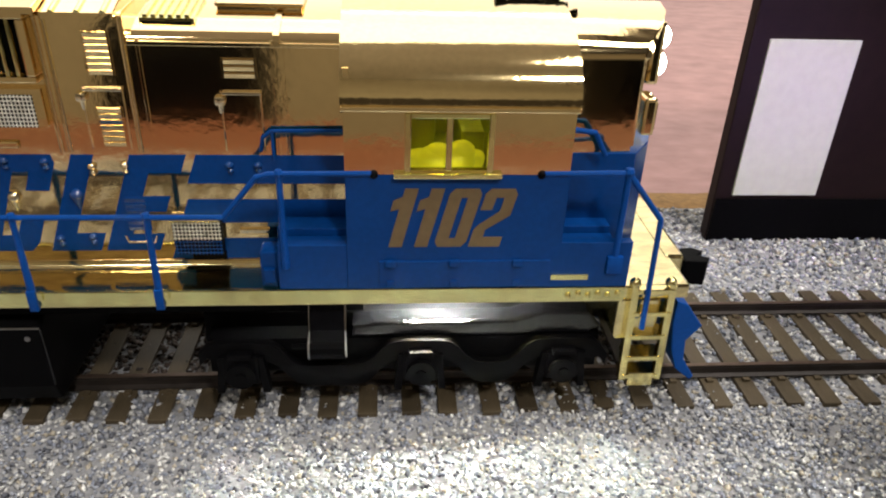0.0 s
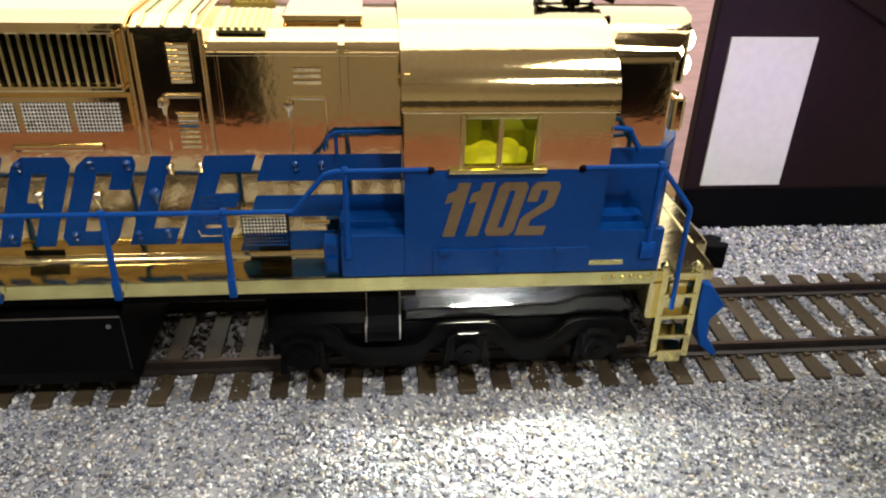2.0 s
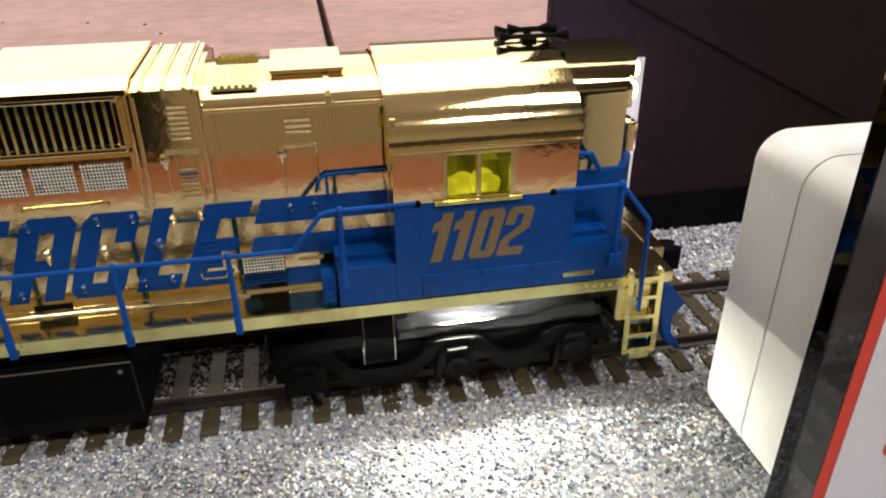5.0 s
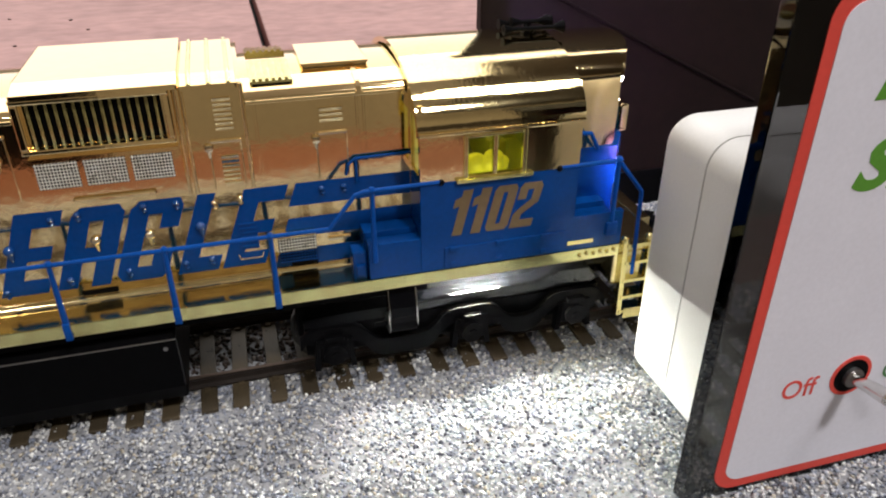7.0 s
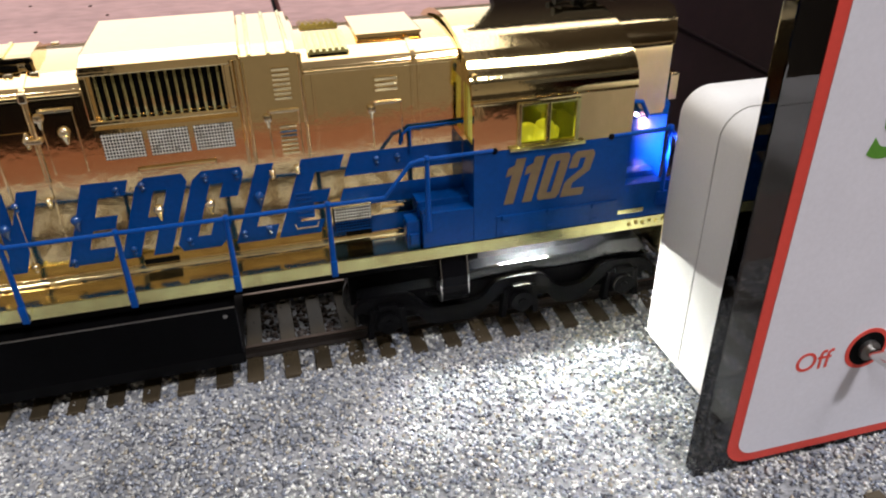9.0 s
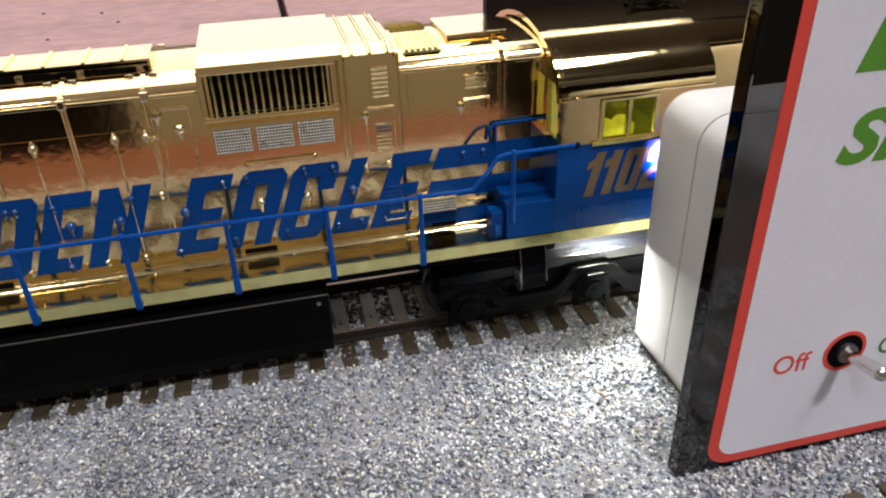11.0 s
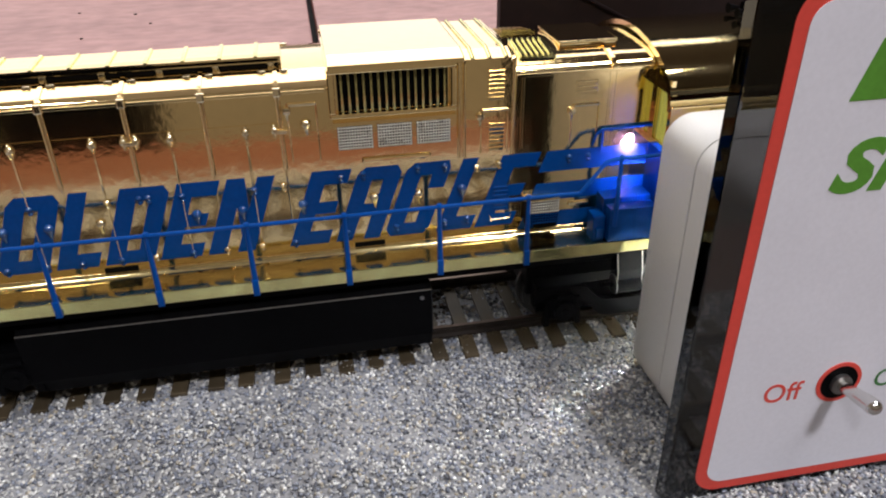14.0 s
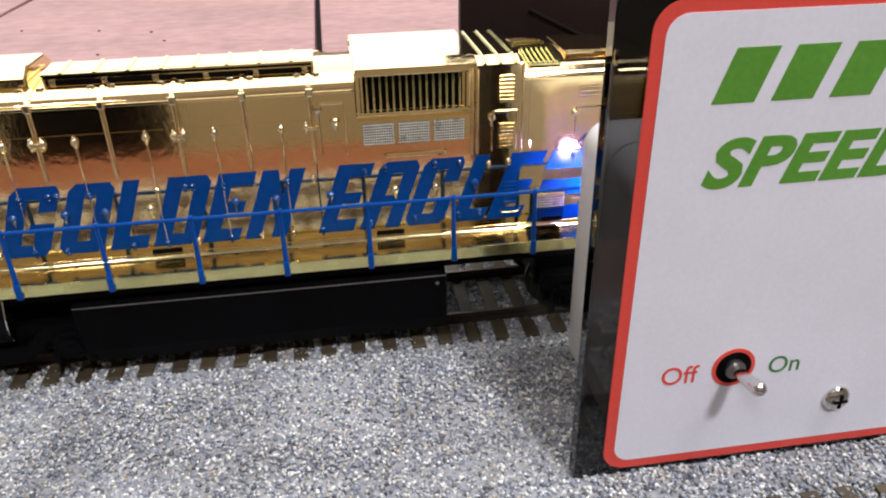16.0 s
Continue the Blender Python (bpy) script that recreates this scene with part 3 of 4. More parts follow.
            prism(bm, [(s * a, b) for a, b in arch(HOOD + 0.22, EAVE - 0.3, EAVE + 0.1, CROWN + 0.2)[:8]] + [(0, EAVE - 0.1)], "x", x - 0.3, x + 0.3)
            part("roof_band", bm, GOLD, body)
            for dx in (-1.9, 1.3):
                bm = bmesh.new()
                bx(bm, x + dx - 0.6, x + dx + 0.6, s * 7.2, s * 8.1, 51.3, 52.0, 0.22)
                part("lifting_lug", bm, GOLD_KNOB, body, smooth=True)
            bm = bmesh.new()
            bx(bm, x - 0.6, x + 0.6, s * (HOOD - 0.2), s * (HOOD + 0.5), 49.0, 50.4, 0.25)
            part("band_foot", bm, GOLD_KNOB, body)
            bm = bmesh.new()
            rod(bm, (x - 5.2, s * (HOOD - 0.06), 23.5), (x - 5.2, s * (HOOD - 0.06), 43.8), 0.22, 8)
            part("door_seam", bm, GOLD, body, smooth=True)
            latch(body, x - 5.2, 43.9, s, HOOD, True)
            latch(body, x - 5.2, 34.8, s, HOOD)
            latch(body, x - 5.2, 24.9, s, HOOD)
            if k % 2 == 0:
                for dx in ((-0.8, 0.8) if k else (-1.0,)):
                    latch(body, x + dx, 43.9, s, HOOD, True)
                    latch(body, x + dx * 0.8, 35.0, s, HOOD)
                bm = bmesh.new()
                bx(bm, x - 0.9, x + 0.9, s * (HOOD - 0.1), s * (HOOD + 0.75), 43.5, 44.1, 0.2)
                part("latch_bridge", bm, GOLD_KNOB, body)
            latch(body, x, 24.9, s, HOOD)
        for x in (-35.0, -44.3, -51.2, -65.2, -72.6, -79.0, -87.2):
            hook(body, x, 31.4, s, HOOD)
        hook(body, -33.2, 44.6, s, HOOD)
        bm = bmesh.new()
        bx(bm, -117, -36.8, s * (HOOD - 0.1), s * (HOOD + 0.1), 44.85, 45.05)
        bx(bm, -117, -30, s * (HOOD - 0.1), s * (HOOD + 0.25), EAVE - 0.4, EAVE + 0.1, 0.1)
        part("eave_bead", bm, GOLD, body)
        door(body, -35.8, -31.4, 38.6, 47.9, s, HOOD)
        bm = bmesh.new()
        bx(bm, -0.8, 22.2, s * (HOOD - 0.1), s * (HOOD + 0.25), EAVE - 0.4, EAVE + 0.1, 0.1)
        for x, low in ((0.3, 37.6), (14.6, 22), (15.6, 22)):
            bx(bm, x - 0.2, x + 0.2, s * (HOOD - 0.1), s * (HOOD + 0.06), low, 50, 0.05)
        part("hood_bead", bm, GOLD, loco)
        for x, z in ((-25.3, 36.3), (-16.6, 36.5), (-12.2, 36.4), (-7.0, 35.8), (-3.3, 36.0), (-20.4, 26.4), (-12.4, 26.4), (-28.4, 26.2), (-8.6, 26.6), (-28.8, 36.0)):
            latch(rad, x, z - 0.5, s, HOOD + 0.06)
        for x, z in ((-23.7, 32.0), (-16.5, 31.9), (-9.4, 32.2)):
            hook(rad, x, z - 0.5, s, HOOD + 0.06)
        for x, z in ((8.6, 36.0), (11.9, 36.0)):
            latch(loco, x, z - 0.5, s, HOOD)
    # roof furniture
    bm = bmesh.new()
    prism(bm, [(3.0, 51.2), (3.0, 52.7), (0.5, 53.9), (-5.0, 53.7), (-6.1, 53.5), (-6.1, 53.2), (-5.5, 53.2), (-5.5, 51.2)], "x", -79, -35.9, 0.08)
    ex = part("exhaust_duct", bm, GOLD, loco)
    for i in range(8):
        x = -39.5 - i * 5.2
        bm = bmesh.new()
        prism(bm, [(0.6, 53.85), (0.6, 54.1), (-5.0, 53.9), (-6.1, 53.7), (-6.1, 53.45), (-5.0, 53.65)], "x", x - 0.25, x + 0.25)
        part("duct_rib", bm, GOLD_PALE, ex)
    bm = bmesh.new()
    bx(bm, -78.6, -36.3, -5.6, -5.52, 51.9, 53.15)
    part("duct_slot", bm, BLACK, ex, "dark slot along the duct")
    bm = bmesh.new()
    bx(bm, -78.6, -36.3, -5.78, -5.62, 52.5, 52.7)
    part("slot_rail", bm, GOLD, ex)
    for i in range(6):
        bm = bmesh.new()
        bx(bm, -37.9 - i * 8.0, -36.9 - i * 8.0, -6.1, -5.55, 51.9, 52.65, 0.15)
        part("slot_tab", bm, GOLD_KNOB, ex)
    bm = bmesh.new()
    prism(bm, [(6.6, 51.0), (6.6, 53.2), (4, 54.8), (-4, 54.8), (-6.6, 53.2), (-6.6, 51.0)], "x", -92, -81, 0.4)
    part("fan_housing", bm, GOLD, loco)
    for s in (-1, 1):
        bm = bmesh.new()
        prism(bm, [(s * 2.2, 50.3), (s * 2.2, 52.85), (s * 9.3, 51.75), (s * 9.3, 50.3)], "x", 0.2, 6.1, 0.12)
        v = part("roof_vent", bm, GOLD_PALE, loco)
        v2 = bmesh.new()
        bx(v2, 0.5, 5.8, s * 9.26, s * 9.36, 50.5, 51.4)
        part("vent_shade", v2, BLACK, v)
        for i in range(6):
            bm = bmesh.new()
            prism(bm, [(s * 2.6, 52.75), (s * 2.6, 53.05), (s * 9.0, 52.05), (s * 9.0, 51.75)], "x", 0.55 + i * 0.9, 1.05 + i * 0.9, 0.06)
            part("vent_slat", bm, GOLD_BRIGHT, v)
    bm = bmesh.new()
    bx(bm, 7.9, 17.4, -5.6, 5.6, 50.8, 52.7, 0.2)
    h = part("roof_hatch", bm, GOLD, loco)
    bm = bmesh.new()
    bx(bm, 7.7, 17.6, -5.85, 5.85, 52.35, 52.85, 0.2)
    part("hatch_lid", bm, GOLD, h)
    bm = bmesh.new()
    prism(bm, arch(HOOD + 0.3, EAVE - 0.1, EAVE + 0.2, CROWN + 0.25), "x", 14.7, 15.4)
    part("roof_band", bm, GOLD, loco)


def latch(parent, x, z, s, y, big=False):
    bm = bmesh.new()
    def dome(cx, cz, rx, ry, rz):
        bmesh.ops.create_uvsphere(bm, u_segments=10, v_segments=6, radius=1, matrix=Matrix.Translation((cx, s * (y + 0.1), cz)) @ Matrix.Diagonal((rx, ry, rz, 1)))
    if big:
        dome(x, z, 0.62, 0.7, 0.75)
        dome(x, z + 0.8, 0.3, 0.5, 0.34)
        dome(x + 0.05, z - 0.55, 0.34, 0.8, 0.65)
    else:
        dome(x, z, 0.55, 0.6, 0.42)
        dome(x + 0.1, z - 0.75, 0.4, 0.5, 0.33)
    painted = s < 0 and on_letter(x, z)
    part("door_latch", bm, BLUE_KNOB if painted else GOLD_KNOB, parent, "latch painted over in blue" if painted else "", smooth=True)


def hook(parent, x, z, s, y):
    """A pear-shaped latch that hangs point down."""
    bm = bmesh.new()
    bmesh.ops.create_uvsphere(bm, u_segments=12, v_segments=8, radius=1, matrix=Matrix.Translation((x, s * (y + 0.1), z)) @ Matrix.Diagonal((0.8, 0.8, 0.75, 1)))
    rod(bm, (x + 0.1, s * (y + 0.15), z - 1.7), (x, s * (y + 0.15), z - 0.1), 0.2, 10, 0.68)
    painted = s < 0 and on_letter(x, z)
    part("door_hook", bm, BLUE_KNOB if painted else GOLD_KNOB, parent, "hook painted over in blue" if painted else "", smooth=True)


def louvre(parent, x0, x1, z0, z1, s, y, n, mat=GOLD):
    bm = bmesh.new()
    bx(bm, x0, x1, s * (y - 0.05), s * (y + 0.06), z0, z1, 0.02)
    panel = part("louvre", bm, mat, parent)
    for i in range(n):
        z = z0 + (i + 0.5) * (z1 - z0) / n
        h = (z1 - z0) / n
        bm = bmesh.new()
        prism(bm, [(s * (y + 0.06), z - 0.44 * h), (s * (y + 0.2), z + 0.2 * h), (s * (y + 0.19), z + 0.32 * h), (s * (y + 0.03), z + 0.4 * h)], "x", x0 + 0.25, x1 - 0.25)
        part("blade", bm, mat, panel)


def weave(bm, x0, x1, z0, z1, s, y, nx, nz):
    """Woven wire with a raised knuckle at every crossing."""
    for i in range(nx):
        xx = x0 + (i + 0.5) * (x1 - x0) / nx
        bx(bm, xx - 0.06, xx + 0.06, s * (y - 0.06), s * (y + 0.05), z0, z1)
        for j in range(nz):
            zz = z0 + (j + 0.5) * (z1 - z0) / nz
            if i == 0:
                bx(bm, x0, x1, s * (y - 0.05), s * (y + 0.06), zz - 0.06, zz + 0.06)
            bmesh.ops.create_icosphere(bm, subdivisions=1, radius=0.15, matrix=Matrix.Translation((xx, s * (y + 0.02), zz)))


def door(parent, x0, x1, z0, z1, s, y):
    """A small flush door: fine upright edges, a drip rail on top and a latch at one corner."""
    bm = bmesh.new()
    for x in (x0 + 0.1, x1 - 0.1):
        rod(bm, (x, s * (y - 0.04), z0), (x, s * (y - 0.04), z1), 0.13, 8)
    o = part("access_door", bm, GOLD, parent, smooth=True)
    bm = bmesh.new()
    bx(bm, x0 + 0.3, x1, s * (y - 0.05), s * (y + 0.5), z1 - 0.4, z1, 0.12)
    part("drip_rail", bm, GOLD_KNOB, o)
    bm = bmesh.new()
    bx(bm, x0 - 0.6, x0 + 0.6, s * (y - 0.05), s * (y + 0.7), z1 - 1.6, z1 - 0.5, 0.35)
    rod(bm, (x0, s * (y + 0.05), z1 - 2.6), (x0, s * (y + 0.05), z1 - 1.0), 0.2, 8, 0.4)
    part("latch", bm, GOLD_KNOB, o, smooth=True)


def column(u0, u1, low, high, c=0.1, side=-1):
    """An upright stroke with cut outer corners; low and high say which corners are cut."""
    out, inn = (u0, u1) if side < 0 else (u1, u0)
    d = c if side < 0 else -c
    pts = [(inn, 0)]
    pts += [(out + d * 1.4, 0), (out, c)] if low else [(out, 0)]
    pts += [(out, 1 - c), (out + d * 1.4, 1)] if high else [(out, 1)]
    return pts + [(inn, 1)]


def bar(u0, u1, v0, v1):
    return [(u0, v0), (u1, v0), (u1, v1), (u0, v1)]


def cut_bar(u0, u1, v0, v1, up):
    """A stub whose outer corner is cut, at the open end of C and G."""
    k = 0.09
    return [(u0, v0), (u1, v0), (u1, v1 - k), (u1 - k, v1), (u0, v1)] if up else [(u0, v0), (u1 - k, v0), (u1, v0 + k), (u1, v1), (u0, v1)]


ROUND_L, SQUARE_L = column(0, .37, 1, 1), column(0, .37, 0, 0)
ROUND_R = column(.63, 1, 1, 1, side=1)
GLYPHS = {  # polygons on a grid of 0..1 by 0..1
    "G": [ROUND_L, bar(.37, .63, .83, 1), cut_bar(.63, 1, .64, 1, True), bar(.37, .63, 0, .17), cut_bar(.63, 1, 0, .47, False), bar(.5, .63, .34, .47)],
    "O": [ROUND_L, bar(.37, .63, .83, 1), bar(.37, .63, 0, .17), ROUND_R],
    "L": [column(0, .42, 0, 0), bar(.42, .98, 0, .19)],
    "D": [SQUARE_L, bar(.37, .63, .83, 1), bar(.37, .63, 0, .17), ROUND_R],
    "E": [column(0, .42, 0, 0), bar(.42, 1, .82, 1), bar(.42, .92, .42, .58), bar(.42, 1, 0, .18)],
    "N": [SQUARE_L, [(.37, .62), (.63, .22), (.63, .6), (.37, 1)], column(.63, 1, 0, 0, side=1)],
    "A": [column(0, .37, 0, 1), bar(.37, .63, .83, 1), bar(.37, .63, .34, .5), column(.63, 1, 0, 1, side=1)],
    "C": [ROUND_L, bar(.37, .63, .83, 1), cut_bar(.63, 1, .64, 1, True), bar(.37, .63, 0, .17), cut_bar(.63, 1, 0, .36, False)],
    "1": [column(.3, .8, 0, 0), [(.0, .62), (.3, .66), (.3, .86), (.0, .8)]],
    "0": [column(0, .4, 1, 1, .09), bar(.4, .6, .85, 1), bar(.4, .6, 0, .15), column(.6, 1, 1, 1, .09, side=1)],
    "2": [[(0, .64), (.37, .64), (.37, 1), (.13, 1), (0, .91)], bar(.37, .63, .85, 1), [(.63, .62), (.63, 1), (.87, 1), (1, .91), (1, .55), (.37, .3), (.37, .17), (0, .17), (0, .3), (.1, .38)],
          bar(0, 1, 0, .17)],
}


NAME_Z, NAME_TOP, SLANT = 24.1, 36.7, 0.37
NAME = [("G", -91.0, 7.8), ("O", -81.8, 7.4), ("L", -73.3, 6.3), ("D", -66.1, 7.3), ("E", -57.9, 6.3), ("N", -50.6, 7.2),
        ("E", -37.8, 6.2), ("A", -30.4, 7.1), ("C", -22.6, 7.2), ("L", -13.8, 6.0), ("E", -7.3, 6.4)]  # letter, start, width


def inside(pts, x, z):
    hit = False
    for (a, b), (c, d) in zip(pts, pts[1:] + pts[:1]):
        if (b > z) != (d > z) and x < a + (z - b) * (c - a) / (d - b):
            hit = not hit
    return hit


def on_letter(x, z):
    """Is this spot of the side covered by the painted name?"""
    v = (z - NAME_Z) / (NAME_TOP - NAME_Z)
    if x > 5 and (33.1 < z < 36.7 or 27.9 < z < 31.0):
        return True
    return any(inside(poly, (x - start - (z - NAME_Z) * SLANT) / wide, v) for ch, start, wide in NAME for poly in GLYPHS[ch])


def side_name():
    """Slanted block letters on the hood, standing away from the panels by a paint film."""
    for s in (-1, 1):
        for ch, start, wide in NAME:
            bm = bmesh.new()
            for poly in GLYPHS[ch]:
                pts = [(start + u * wide + v * (NAME_TOP - NAME_Z) * SLANT, NAME_Z + v * (NAME_TOP - NAME_Z)) for u, v in poly]
                prism(bm, pts, "y", s * (HOOD + 0.04), s * (HOOD + 0.13))
            part("letter", bm, BLUE, loco, "dark blue painted block letter %s" % ("G" if ch == "C" else ch))
    # stripes that lead from the name to the cab
    for s in (-1, 1):
        for za, zb, xa in ((33.1, 36.7, 3.5), (27.9, 31.0, 2.1), (22.9, 25.7, 0.4)):
            bm = bmesh.new()
            prism(bm, [(xa, za), (22.2, za), (22.2, zb), (xa + (zb - za) * SLANT, zb)], "y", s * (HOOD + 0.02), s * (HOOD + 0.1))
            part("stripe", bm, BLUE, loco, "dark blue painted stripe")


def holed_wall(bm, xs, zs, ya, yb):
    """A wall with one opening in its middle, as one closed mesh."""
    v = {(i, j, k): bm.verts.new((xs[i], y, zs[j])) for i in range(4) for j in range(4) for k, y in enumerate((ya, yb))}
    faces = []
    for i in range(3):
        for j in range(3):
            if (i, j) != (1, 1):
                for k in (0, 1):
                    faces.append(bm.faces.new([v[i, j, k], v[i + 1, j, k], v[i + 1, j + 1, k], v[i, j + 1, k]]))
    rim = [((i, 0), (i + 1, 0)) for i in range(3)] + [((i, 3), (i + 1, 3)) for i in range(3)] + [((0, j), (0, j + 1)) for j in range(3)] + [((3, j), (3, j + 1)) for j in range(3)]
    rim += [((1, 1), (2, 1)), ((1, 2), (2, 2)), ((1, 1), (1, 2)), ((2, 1), (2, 2))]
    for p, q in rim:
        faces.append(bm.faces.new([v[(*p, 0)], v[(*q, 0)], v[(*q, 1)], v[(*p, 1)]]))
    bmesh.ops.recalc_face_normals(bm, faces=faces)


def cab():
    x0, x1 = 22.3, 47.7
    bm = bmesh.new()
    sect = [(17.6, 44.6), (17.55, 45.7), (17.2, 46.8), (16.3, 48.3), (14.4, 50.0), (11.4, 51.6), (7.5, 52.8), (3.5, 53.5), (0, 53.7)]
    outer = sect + [(-a, b) for a, b in sect[-2::-1]]
    inner = [(a * 0.95, b - 0.8) for a, b in outer]
    prism(bm, outer + inner[::-1], "x", x0 - 0.3, x1 + 0.4)
    part("cab_roof", bm, GOLD_ROOF, loco, "gold-plated rounded cab roof", smooth=True)
    for s in (-1, 1):
        bm = bmesh.new()
        holed_wall(bm, (x0, 29.2, 38.5, x1), (37, 37.5, 43.9, 44.6), s * 16.7, s * SIDE)
        part("cab_side", bm, GOLD, loco)
        bm = bmesh.new()
        bx(bm, x0 - 0.3, x1 + 0.4, s * 17.3, s * 18.1, 44.3, 44.9, 0.2)
        part("gutter", bm, GOLD, loco)
        bm = bmesh.new()
        for a, b, c, d in ((28.9, 29.6, 37.2, 44.1), (38.1, 38.8, 37.2, 44.1), (33.45, 34.15, 37.5, 43.7), (29.6, 38.1, 43.6, 44.1)):
            bx(bm, a, b, s * 17.3, s * 17.95, c, d, 0.12)
        w = part("side_window", bm, GOLD_PALE, loco)
        bm = bmesh.new()
        bx(bm, 27.7, 39.9, s * 17.3, s * 18.3, 36.7, 37.3, 0.15)
        part("window_sill", bm, GOLD_PALE, w)
        for a, b in ((29.6, 33.45), (34.15, 38.1)):
            bm = bmesh.new()
            bx(bm, a, b, s * 17.2, s * 17.35, 37.5, 43.7)
            o = part("pane", bm, GLASS, w, "yellow-lit clear pane")
            o.visible_shadow = False
        # lower blue side with its steps
        bm = bmesh.new()
        prism(bm, [(22.3, 22), (56.6, 22), (56.6, 28.2), (47.8, 28.2), (47.8, 36.9), (22.3, 36.9)], "y", s * 16.4, s * (SIDE + 0.02), 0.1)
        part("cab_skirt", bm, BLUE, loco, "dark blue enamelled cab skirt", smooth=False)
        bm = bmesh.new()
        bx(bm, 14.2, 22.28, s * 15.1, s * SIDE, 22, 28.0, 0.15)
        part("rear_step", bm, BLUE, loco)
        bm = bmesh.new()
        bx(bm, 14.0, 22.28, s * 11.52, s * 14.9, 22, 28.8, 0.15)
        part("rear_step", bm, BLUE, loco)
        bm = bmesh.new()
        bx(bm, 11.9, 14.1, s * 13.4, s * 16.4, 21.6, 26.4, 0.3)
        bx(bm, 12.3, 13.7, s * 15.4, s * 17.0, 22.4, 24.4, 0.2)
        part("step_box", bm, BLUE, loco)
        bm = bmesh.new()
        bx(bm, 47.8, 54.4, s * 14.9, s * 16.38, 22, 28.1, 0.1)
        part("front_step", bm, BLUE, loco)
        bm = bmesh.new()
        bx(bm, 47.8, 54.4, s * 12.0, s * 14.7, 22, 28.9, 0.1)
        part("front_step", bm, BLUE, loco)
        # filter screen low on the hood, and its dark slot
        bm = bmesh.new()
        bx(bm, 1.3, 7.0, s * 11.4, s * 12.8, 24.2, 28.7)
        fs = part("filter_screen", bm, BLACK, loco, "silver woven filter screen")
        bm = bmesh.new()
        weave(bm, 1.3, 7.0, 26.2, 28.7, s, 12.85, 13, 5)
        part("mesh", bm, MESH_WIRE, fs, smooth=True)
        bm = bmesh.new()
        weave(bm, 1.3, 7.0, 24.2, 26.2, s, 12.85, 13, 4)
        part("painted_mesh", bm, BLUE, fs, "lower screen painted over in blue", smooth=True)
        bm = bmesh.new()
        bx(bm, 1.0, 7.0, s * 11.4, s * 13.2, 28.75, 29.2, 0.15)
        part("screen_hood", bm, GOLD_KNOB, fs)
        bm = bmesh.new()
        bx(bm, 9.0, 12.6, s * 11.4, s * 11.85, 26.4, 27.1, 0.15)
        part("small_handle", bm, GOLD_KNOB, loco)
        bm = bmesh.new()
        bx(bm, 3.0, 7.1, s * 11.4, s * 11.9, 22.9, 24.0)
        part("slot", bm, BLACK, loco, "black drain slot")
        for xs in (-27.4, -66.5, -105.5):
            bm = bmesh.new()
            bx(bm, xs, xs + 5.0, s * 11.3, s * 11.62, 22.4, 23.5)
            part("slot", bm, BLACK, loco, "black drain slot")
        bm = bmesh.new()
        bx(bm, 26.0, 46.6, s * 17.5, s * 17.85, 22.2, 25.9, 0.12)
        part("locker", bm, BLUE, loco)
        for x in (27.4, 35.0, 42.6):
            bm = bmesh.new()
            bx(bm, x - 0.7, x + 0.7, s * 17.8, s * 18.3, 25.2, 26.2, 0.25)
            bx(bm, x - 0.5, x + 0.5, s * 17.8, s * 18.1, 22.4, 23.3, 0.15)
            part("hinge", bm, BLUE, loco)
        bm = bmesh.new()
        bx(bm, 46.9, 51.6, s * 17.5, s * 17.7, 23.0, 23.8, 0.1)
        part("grab_slot", bm, GOLD_PALE, loco, "narrow brass slot plate")
        # end walls beside the hoods
        bm = bmesh.new()
        for a, b, c, d in ((11.3, 12.2, 36.9, 50.4), (16.7, 17.3, 36.9, 46.6), (12.2, 16.7, 46.4, 48.6), (12.2, 16.7, 36.9, 38.0)):
            bx(bm, x0 + 0.02, x0 + 0.7, s * a, s * b, c, d)
        part("cab_end", bm, GOLD, loco)
        bm = bmesh.new()
        bx(bm, x0 + 0.2, x0 + 0.4, s * 12.2, s * 16.7, 38.0, 46.4)
        o = part("end_window", bm, GLASS, loco, "yellow-lit rear cab window")
        o.visible_shadow = False
        bm = bmesh.new()
        bx(bm, x1 - 0.7, x1, s * 12.4, s * 17.3, 37, 45.2)
        part("cab_end", bm, GOLD, loco)
        bm = bmesh.new()
        bx(bm, x0 + 0.02, x0 + 0.7, s * 11.3, s * 16.4, 22, 36.9)
        part("lower_end", bm, BLUE, loco)
    bm = bmesh.new()
    bx(bm, x0 + 1, x1 - 1, -15.8, 15.8, 33, 34)
    bx(bm, x0 + 1, x1 - 1, 4.0, 5.0, 34, 50)
    bx(bm, x1 - 2.0, x1 - 1.2, -15.8, 4.0, 34, 48)
    bx(bm, 30, 33, -8, -2, 34, 41, 0.6)
    bx(bm, 36, 39, -9, 3, 34, 39, 0.6)
    bx(bm, 31, 37, 6, 12, 34, 41, 0.6)
    part("cab_interior", bm, CAB_YELLOW, loco, "yellow cab floor and control stand")
    bm = bmesh.new()
    rod(bm, (34, -3, 48.5), (36, -3, 48.5), 1.2, 12)
    part("cab_bulb", bm, CAB_GLOW, loco, "yellow glowing cab bulb")
    # lumps low behind the panes; their own glow replaces light from the bulb
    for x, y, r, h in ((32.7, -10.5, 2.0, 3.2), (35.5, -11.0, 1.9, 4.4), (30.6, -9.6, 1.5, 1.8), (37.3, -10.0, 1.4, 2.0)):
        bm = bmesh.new()
